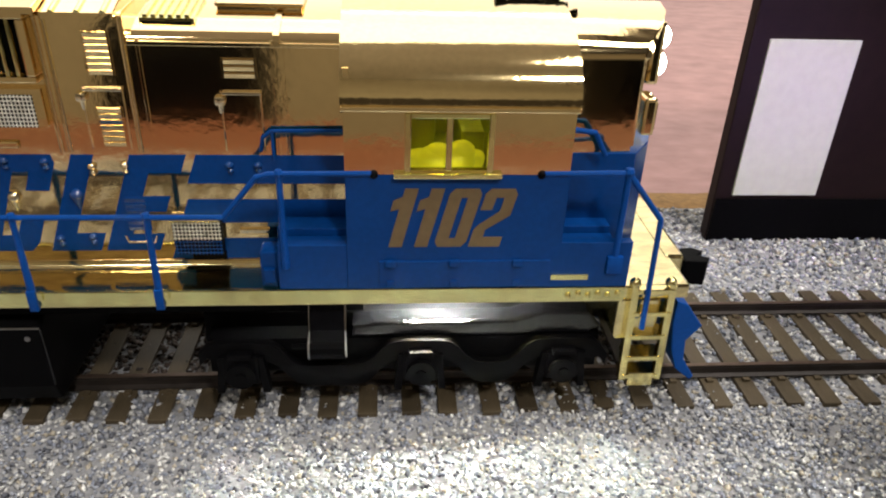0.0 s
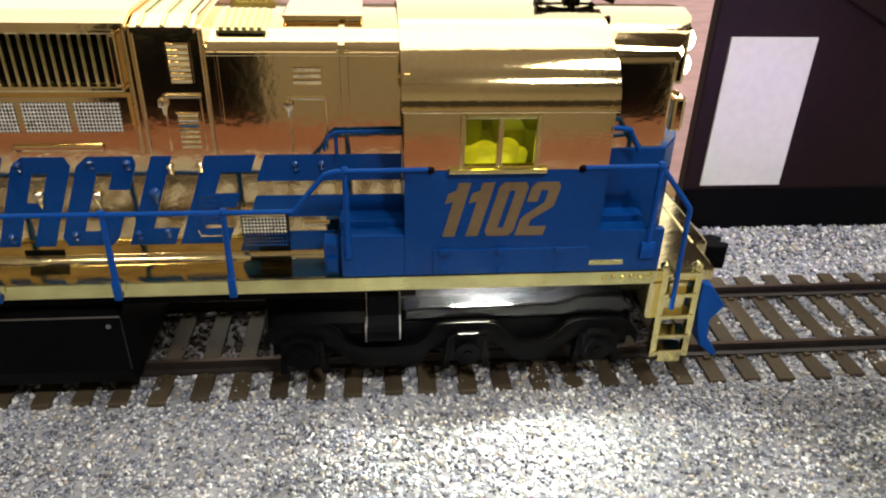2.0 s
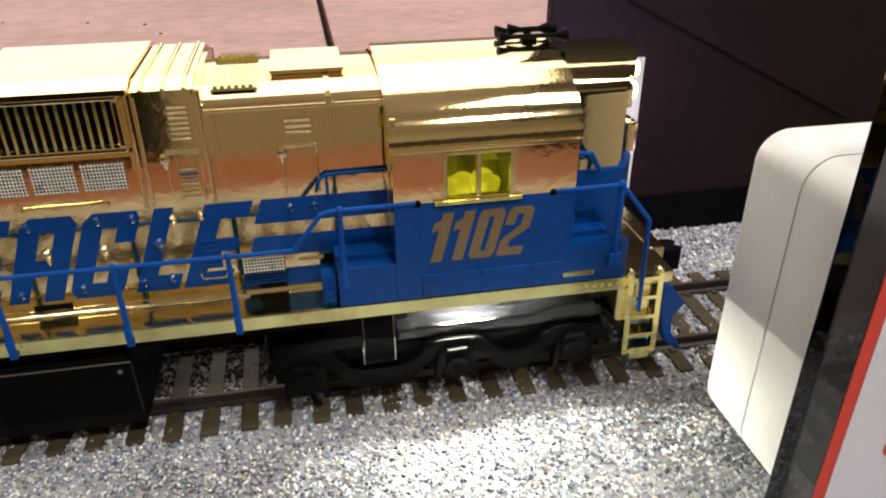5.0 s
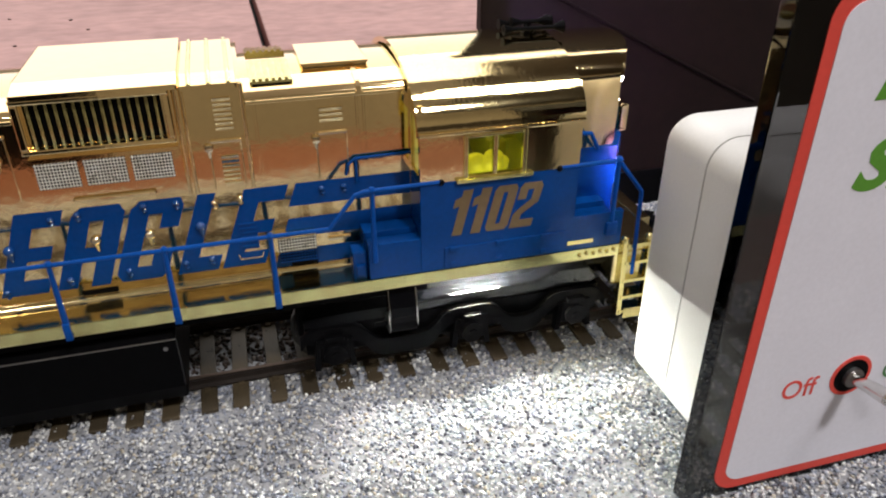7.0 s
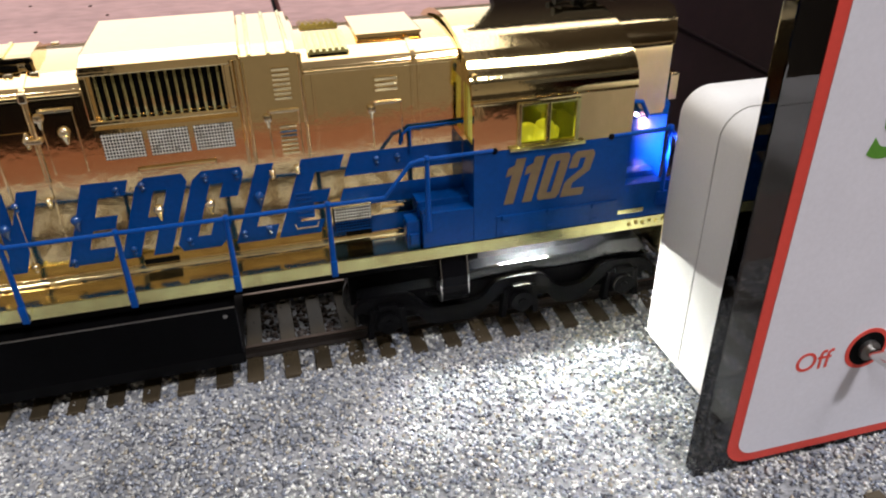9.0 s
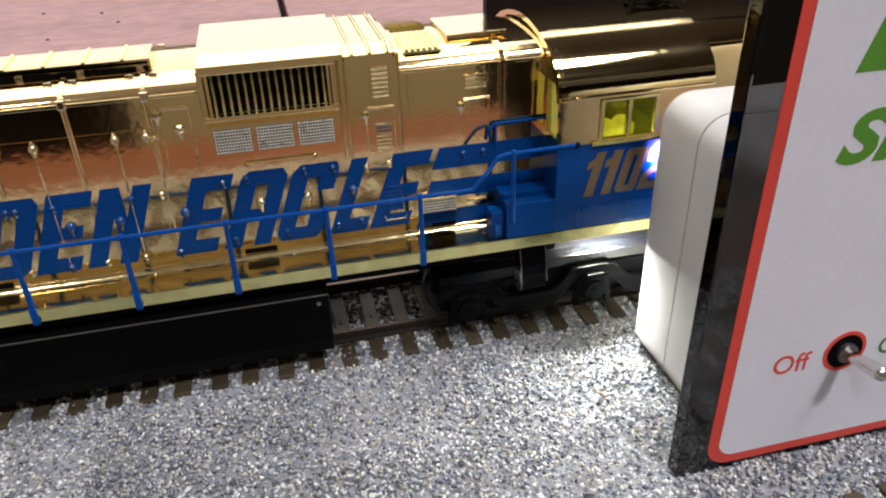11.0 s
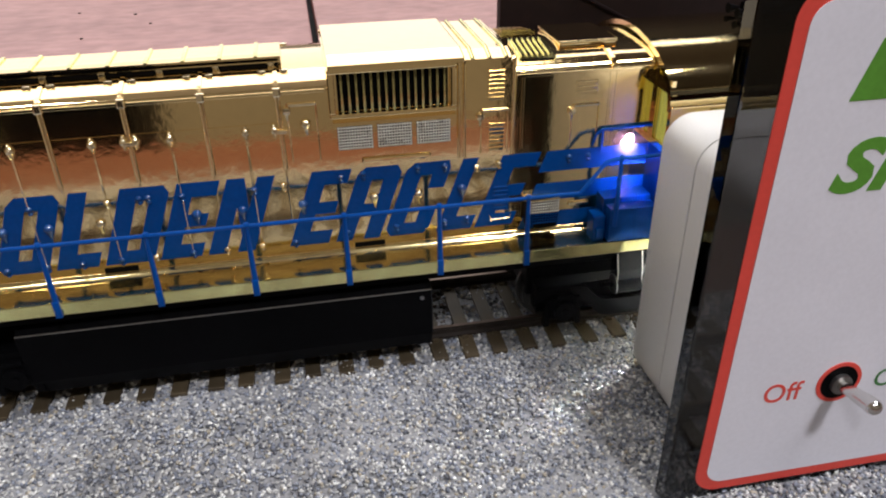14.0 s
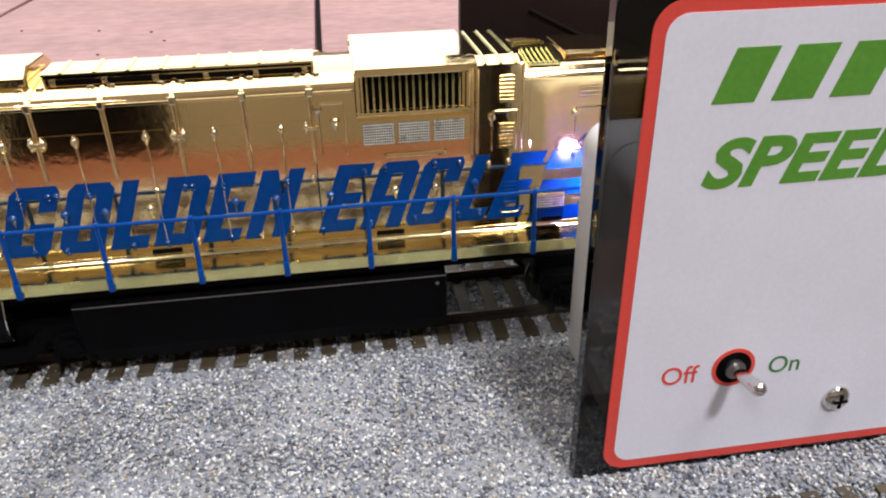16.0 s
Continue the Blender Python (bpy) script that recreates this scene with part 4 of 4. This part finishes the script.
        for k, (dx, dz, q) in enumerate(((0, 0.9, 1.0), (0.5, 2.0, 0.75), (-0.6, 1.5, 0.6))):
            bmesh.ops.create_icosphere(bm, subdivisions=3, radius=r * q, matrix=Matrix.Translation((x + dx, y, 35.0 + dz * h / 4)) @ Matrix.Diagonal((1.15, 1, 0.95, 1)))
        part("cab_seat", bm, LUMP_GLOW, loco, "yellow lump inside the cab, bulb light put in as glow", smooth=True)
    # panel and bars added behind the rear glass, glowing to make it look lit
    bm = bmesh.new()
    bx(bm, x0 + 0.75, x0 + 1.2, -16.6, -12.3, 37.2, 46.3, 0.1)
    for y in (-15.9, -14.6, -13.3):
        bx(bm, x0 + 0.5, x0 + 0.75, y - 0.14, y + 0.14, 37.6, 46.0)
    part("window_insert", bm, INSERT_GLOW, loco, "added panel whose glow makes the rear cab window look lit")
    for s in (-1, 1):
        for ch, x in zip("1102" if s < 0 else "2011", (26.2, 29.2, 32.4, 36.5)):
            bm = bmesh.new()
            w = 3.1 if ch == "1" else 3.7
            for poly in GLYPHS[ch]:
                pts = []
                for u, v in poly:
                    u = u if s < 0 else 1 - u
                    pts.append((x + u * w - s * (v - 0.5) * 1.9 + (0.95 if s < 0 else 0.4), 27.8 + v * 7.5))
                prism(bm, pts, "y", s * 17.64, s * 17.72)
            part("road_digit", bm, BRONZE_INK, loco, "bronze painted digit %s" % ch)


def nose():
    bm = bmesh.new()
    prof = [(0, 52.9), (4, 52.6), (8, 51.8), (11.2, 50.6), (12.4, 49.0), (12.4, 48.6), (12.4, 37.6)]
    full = [(-a, b) for a, b in prof[::-1]] + prof[1:]
    prism(bm, full, "x", 48.1, 61.8)
    for v in bm.verts:
        if v.co.x > 55:
            v.co.x -= 0.033 * v.co.y ** 2
            v.co.y *= 0.965
    bmesh.ops.bevel(bm, geom=[e for e in bm.edges if min(v.co.x for v in e.verts) > 55], offset=0.5, segments=2, affect="EDGES")
    part("nose", bm, GOLD, loco, "gold-plated short nose", smooth=True)
    bm = bmesh.new()
    prism(bm, [(47.8, -12.45), (56.9, -12.45), (59.8, -8.2), (61.4, -4.0), (61.4, 4.0), (59.8, 8.2), (56.9, 12.45), (47.8, 12.45)], "z", 21, 37.58, 0.15)
    part("lower_nose", bm, BLUE, loco, "dark blue enamelled lower nose")
    bm = bmesh.new()
    bx(bm, 60.2, 61.9, -2.6, 2.6, 43.0, 51.0, 0.5)
    hl = part("headlight_panel", bm, GOLD, loco)
    for z in (45.2, 48.6):
        bm = bmesh.new()
        rod(bm, (61.8, 0, z), (62.3, 0, z), 1.75, 20)
        ball(bm, (61.7, 0, z), 1.75, 14)
        part("headlight", bm, HEAD_GLOW, hl, "lit white headlight", smooth=True)
    for y in (-8.5, 8.5):
        bm = bmesh.new()
        bx(bm, 57.8, 59.4, y - 1.9, y + 1.9, 39.0, 43.6, 0.4)
        w = part("nose_window", bm, GOLD, loco)
        bm = bmesh.new()
        bx(bm, 59.35, 59.55, y - 1.4, y + 1.4, 39.6, 43.0)
        part("nose_pane", bm, GOLD_BRIGHT, w)
    # horn cluster on the roof
    bm = bmesh.new()
    bx(bm, 44.2, 46.4, -0.9, 0.9, 53.3, 54.4, 0.2)
    horn = part("air_horn", bm, BLACK, loco, "black three-trumpet air horn")
    for y, z, a, b in ((-2.0, 54.7, 40.2, 50.4), (0, 55.3, 42.2, 48.4), (2.0, 54.7, 40.8, 50.0)):
        bm = bmesh.new()
        rod(bm, (a, y, z), (b, y, z), 0.35, 8)
        rod(bm, (b - 1.6, y, z), (b, y, z), 0.4, 10, 1.05)
        rod(bm, (a + 1.6, y, z), (a, y, z), 0.4, 10, 0.9)
        rod(bm, (45.3, y, z), (45.3, y * 0.4, 53.6), 0.35, 6)
        part("trumpet", bm, BLACK, horn)


# walkway surface, turning up in a small fillet against the hood
CURB = [(-17.3, 21.7), (-14.0, 21.6), (-12.9, 21.63), (-12.3, 21.75), (-11.85, 21.98), (-11.6, 22.25), (-11.5, 22.6), (-10.5, 22.6)]


def frame_and_rails():
    bm = bmesh.new()
    prism(bm, [(-17.3, 19.6)] + CURB + [(-a, b) for a, b in CURB[::-1]] + [(17.3, 19.6)], "x", -118, 56.6)
    part("deck", bm, GOLD_DECK, loco, "gold-plated walkway deck", smooth=True)
    for s in (-1, 1):
        bm = bmesh.new()
        bx(bm, -118, 56.6, s * 17.0, s * 17.62, 19.9, 21.9, 0.12)
        part("side_sill", bm, GOLD_PALE, loco, "pale brass side sill")
        for i in range(6):
            bm = bmesh.new()
            ball(bm, (49.4 + i * 1.25, s * 17.6, 20.8 + 0.25 * (i % 2)), 0.42, 8)
            part("sill_boss", bm, GOLD_BRIGHT, loco, smooth=True)
        bm = bmesh.new()
        rod(bm, (-118, s * (HOOD + 0.1), 22.65), (14, s * (HOOD + 0.1), 22.65), 0.14, 10)
        part("kick_bead", bm, GOLD, loco, smooth=True)
        # handrail
        bm = bmesh.new()
        pipe(bm, [(-118, s * SIDE, 31.7), (8.6, s * SIDE, 31.7), (12.6, s * SIDE, 36.6), (14.0, s * SIDE, 37.0), (25.2, s * SIDE, 37.1), (25.6, s * 17.2, 36.9)], 0.33)
        part("handrail", bm, BLUE_RAIL, loco, "bright blue wire handrail", smooth=True)
        for x in (25.5, 44.5):
            bm = bmesh.new()
            ball(bm, (x, s * 17.5, 37.0), 0.55, 10)
            part("rail_socket", bm, BLACK, loco, "dark hole round the rail end", smooth=True)
        for x in (15.1, 0.1, -14.3, -29.0, -43.5, -57.8, -72.5, -87.1, -101.8):
            top = 37.0 if x > 10 else 31.7
            bm = bmesh.new()
            rod(bm, (x, s * SIDE, 21 if x < 10 else 25), (x, s * SIDE, top), 0.48, 8, 0.34)
            ball(bm, (x, s * SIDE, top + 0.1), 0.56, 8)
            if x < 10:
                bx(bm, x - 0.5, x + 0.5, s * 17.55, s * 18.2, 19.6, 22.4, 0.15)
            post = part("stanchion", bm, BLUE_RAIL, loco, smooth=True)
            if x < 10:
                bm = bmesh.new()
                bx(bm, x - 1.15, x + 1.15, s * 17.55, s * 17.9, 20.9, 22.1, 0.12)
                part("post_bracket", bm, GOLD_PALE, post)
        bm = bmesh.new()
        pipe(bm, [(44.6, s * 17.5, 37.1), (54.6, s * SIDE, 37.2), (59.4, s * SIDE, 31.2), (59.6, s * 17.9, 15.7)], 0.35)
        part("front_handrail", bm, BLUE_RAIL, loco, smooth=True)
        bm = bmesh.new()
        rod(bm, (54.6, s * SIDE, 24.6), (54.6, s * SIDE, 37.2), 0.4, 8)
        ball(bm, (54.6, s * SIDE, 37.3), 0.66, 8)
        bx(bm, 53.6, 55.6, s * 17.2, s * 18.1, 24.0, 26.4, 0.2)
        part("stanchion", bm, BLUE_RAIL, loco, smooth=True)
        bm = bmesh.new()
        pipe(bm, [(12.4, s * 11.6, 37.3), (12.8, s * 11.95, 39.1), (13.8, s * 11.95, 39.9), (22.3, s * 11.95, 40.0)], 0.24)
        rod(bm, (13.9, s * 11.95, 36.3), (13.9, s * 11.95, 39.9), 0.22, 8)
        part("grab_rail", bm, BLUE, loco, smooth=True)
        bm = bmesh.new()
        pipe(bm, [(47.8, s * 14.2, 41.2), (51.0, s * 14.2, 40.8), (52.8, s * 13.6, 37.8)], 0.35)
        part("grab_rail", bm, BLUE_RAIL, loco, smooth=True)
        # ladder
        bm = bmesh.new()
        for x in (58.4, 63.2):
            prism(bm, [(x - 0.45, 7.0), (x + 0.45, 7.0), (x + 0.1, 21.8), (x - 0.8, 21.8)], "y", s * 16.4, s * 17.5)
        lad = part("ladder", bm, GOLD_BRIGHT, loco, "bright brass step ladder")
        for z in (7.6, 10.6, 14.0, 17.6, 21.0):
            bm = bmesh.new()
            bx(bm, 58.3, 63.2, s * 14.8, s * 17.6, z - 0.35, z + 0.35, 0.1)
            part("rung", bm, GOLD_BRIGHT, lad)
        bm = bmesh.new()
        bx(bm, 59.2, 62.6, s * 17.4, s * 17.62, 6.1, 8.2, 0.08)
        part("step_lip", bm, GOLD_BRIGHT, lad)
        bm = bmesh.new()
        bx(bm, 56.7, 58.2, s * 13, s * 16.4, 13.0, 19.4, 0.4)
        part("pilot_side", bm, GOLD_BRIGHT, loco)
        bm = bmesh.new()
        for x in (58.0, 62.6):
            ball(bm, (x, s * 17.0, 22.1), 0.75, 12)
            rod(bm, (x, s * 17.0, 20.5), (x, s * 17.0, 22.1), 0.4, 10)
        part("ladder_knob", bm, GOLD_BRIGHT, lad, smooth=True)
    bm = bmesh.new()
    bx(bm, 56.6, 65.4, -16.6, 16.6, 19.4, 21.4, 0.3)
    bx(bm, 56.4, 62.0, -16.6, 16.6, 13.5, 19.4, 0.3)
    bx(bm, 64.6, 67.2, -9.5, 9.5, 15.5, 21.6, 0.4)
    part("pilot", bm, GOLD_DECK, loco, "gold-plated front platform")
    bm = bmesh.new()
    bx(bm, 67.2, 71.6, -1.0, 1.0, 13.6, 15.6, 0.2)
    prism(bm, [(71.2, -2.0), (74.4, -2.4), (75.3, -1.0), (73.8, -0.1), (75.0, 1.1), (73.6, 2.2), (71.2, 1.8)], "z", 12.4, 16.4, 0.2)
    part("coupler", bm, BLACK, loco, "black knuckle coupler")
    bm = bmesh.new()
    prof = [(65.2, 17.6), (66.8, 17.0), (69.4, 13.6), (67.6, 11.2), (67.9, 8.0), (69.9, 5.0), (69.4, 4.4), (67.0, 6.4), (65.9, 9.6), (65.2, 14.0)]
    prism(bm, prof, "y", -14.6, 14.6, 0.2)
    part("snow_plow", bm, BLUE_RAIL, loco, "bright blue snow plow")
    # underframe and tank
    bm = bmesh.new()
    bx(bm, -112, 56, -8.0, 8.0, 15.8, 19.58)
    bx(bm, -112, 24, -14.5, 14.5, 16.8, 19.56)
    bx(bm, -20, 10, -6, 6, 12.6, 15.9)
    part("underframe", bm, BLACK, loco)
    bm = bmesh.new()
    prism(bm, [(15.9, 6.6), (16.0, 15.6), (12, 17.4), (-12, 17.4), (-16.0, 15.6), (-15.9, 6.6), (-14.6, 3.6), (14.6, 3.6)], "x", -80.8, -15.5, 0.3)
    tank = part("fuel_tank", bm, BLACK, loco, "satin black fuel tank")
    bm = bmesh.new()
    for s in (-1, 1):
        rod(bm, (-17.2, s * 15.9, 14.2), (-17.2, s * 16.15, 14.2), 0.35, 8)
    part("tank_plug", bm, STEEL, tank)
    # thin rods added to draw the highlight along the tank's edges
    for s in (-1, 1):
        bm = bmesh.new()
        rod(bm, (-80.6, s * 15.9, 15.62), (-15.6, s * 15.9, 15.62), 0.13, 8)
        part("tank_seam", bm, STEEL, tank, "thin bright rod added for the highlight on the tank's upper edge", smooth=True)
        bm = bmesh.new()
        rod(bm, (-15.5, s * 15.85, 15.5), (-15.5, s * 15.8, 6.8), 0.12, 8)
        part("tank_edge", bm, BEAM, tank, smooth=True)
    # lamps below the walkway
    bm = bmesh.new()
    bx(bm, 30.5, 38.0, -12.2, -9.6, 19.0, 19.3, 0.05)
    part("walkway_lamp", bm, LED_WHITE, loco, "bright white lamp under the sill")


def truck(xc, flip):
    """Three-axle truck with unequal spacing; flip turns it end for end."""
    k = -1 if flip else 1
    ax = [xc + k * d for d in (-21.6, 1.7, 20.8)]
    bm = bmesh.new()
    bx(bm, xc - 27, xc + 27, -10.5, 10.5, 8.5, 14.0, 0.3)
    t = part("truck", bm, BLACK, loco, "black three-axle truck")
    for s in (-1, 1):
        bm = bmesh.new()
        top = []
        low = []
        for i in range(49):
            x = -27 + 54 * i / 48
            near = min(abs(x - d) for d in (-21.6, 1.7, 20.8))
            lift = 1 / (1 + math.exp(-(near - 5.6) * 1.4))
            top.append((xc + k * x, 12.4 - 3.8 * lift))
            low.append((xc + k * x, 9.4 - 4.2 * lift + (1.2 if abs(x) > 25 else 0)))
        prism(bm, low + top[::-1], "y", s * 14.0, s * 15.2, 0.12)
        part("side_frame", bm, BLACK, t, smooth=True)
        bm = bmesh.new()
        prism(bm, [(xc + k * a, b) for a, b in ((-7.4, 12.2), (-7.2, 14.0), (-4, 14.4), (14, 14.5), (18, 15.8), (24, 15.6), (26, 13.4), (24, 12.2))], "y", s * 10.6, s * 13.92, 0.4)
        part("bolster_cover", bm, BEAM, t, "glossy black beam lit by the lamp above")
        for x in ax:
            bm = bmesh.new()
            bx(bm, x - 2.3, x + 2.3, s * 14.4, s * 16.0, 6.2, 10.6, 0.4)
            box_ = part("axle_box", bm, BLACK, t)
            for dx in (-3.0, 3.0):
                bm = bmesh.new()
                prism(bm, [(x + dx - 0.5, 4.6), (x + dx + 0.5, 4.6), (x + dx * 0.8 + 0.5, 10.4), (x + dx * 0.8 - 0.5, 10.4)], "y", s * 14.2, s * 15.7, 0.1)
                part("pedestal", bm, BLACK, box_)
            bm = bmesh.new()
            bx(bm, x - 1.6, x + 1.6, s * 14.6, s * 16.3, 10.3, 11.2, 0.2)
            part("spring_cap", bm, BLACK, box_)
            bm = bmesh.new()
            rod(bm, (x, s * 15.9, 8.0), (x, s * 16.7, 8.0), 1.9, 18)
            rod(bm, (x, s * 16.7, 8.0), (x, s * 16.9, 8.0), 0.7, 6)
            part("axle_cap", bm, BLACK, box_)
        bm = bmesh.new()
        xc2 = xc + k * -10.4
        rod(bm, (xc2 - 2.3, s * 15.8, 12.2), (xc2 + 2.3, s * 15.8, 12.2), 1.7, 16)
        rod(bm, (xc2 - 4.5, s * 15.8, 12.2), (xc2 - 2.3, s * 15.8, 12.2), 0.4, 8)
        part("brake_cylinder", bm, BLACK, t)
        bm = bmesh.new()
        prism(bm, [(s * 13.2, 18.6), (s * 15.6, 18.6), (s * 16.6, 15.2), (s * 16.9, 12.4), (s * 16.2, 10.9), (s * 13.6, 11.2)], "x", xc2 - 2.0, xc2 + 2.3, 0.15)
        strap = part("cylinder_bracket", bm, BLACK_GLOSS, t, "glossy black bracket strap")
        for dx, w in ((-2.15, 0.12), (2.32, 0.22)):
            bm = bmesh.new()
            prism(bm, [(s * 15.4, 18.4), (s * 15.75, 18.4), (s * 16.75, 15.2), (s * 17.05, 12.3), (s * 16.3, 10.7), (s * 16.0, 11.0), (s * 16.6, 12.5), (s * 16.3, 15.1)], "x", xc2 + dx, xc2 + dx + w)
            part("bare_edge", bm, CHROME, strap, "bare metal edge of the strap")
        bm = bmesh.new()
        bx(bm, xc - 26, xc + 26, s * 10.6, s * 13.5, 6.6, 11.8)
        part("truck_web", bm, BLACK, t)
        bm = bmesh.new()
        rod(bm, (xc2 - 2.35, s * 15.8, 12.2), (xc2 - 2.15, s * 15.8, 12.2), 1.75, 16)
        part("cylinder_band", bm, STEEL, t)
    wheels = []
    for x in ax:
        bm = bmesh.new()
        for s in (-1, 1):
            rod(bm, (0, s * 6.8, 0), (0, s * 9.6, 0), 5.75, 32)
            rod(bm, (0, s * 6.6, 0), (0, s * 7.4, 0), 6.4, 32)
            for i in range(5):
                a = i * 2 * math.pi / 5
                rod(bm, (3.4 * math.cos(a), s * 9.55, 3.4 * math.sin(a)), (3.4 * math.cos(a), s * 9.75, 3.4 * math.sin(a)), 0.8, 8)
        rod(bm, (0, -14.5, 0), (0, 14.5, 0), 1.0, 10)
        w = part("wheelset", bm, WHEEL, t, "blackened steel wheels on an axle", at=(x, 0, 7.95))
        wheels.append((w, x))
    return wheels


hood()
side_name()
cab()
nose()
frame_and_rails()
WHEELS = truck(29.7, False) + truck(-104.0, True)


def motions():
    rows = [(r[0], r[7]) for r in WAY]
    walk(loco, [(t, Matrix.Translation((s * MM, 0, 0))) for t, s in rows])
    ts, ss = [r[0] for r in rows], [r[1] for r in rows]
    steps = [i * 0.5 for i in range(33)]
    for w, x in WHEELS:
        walk(w, [(t, Matrix.Translation((x * MM, 0, 7.95 * MM)) @ Matrix.Rotation(float(np.interp(t, ts, ss)) / 5.75, 4, "Y")) for t in steps])


motions()
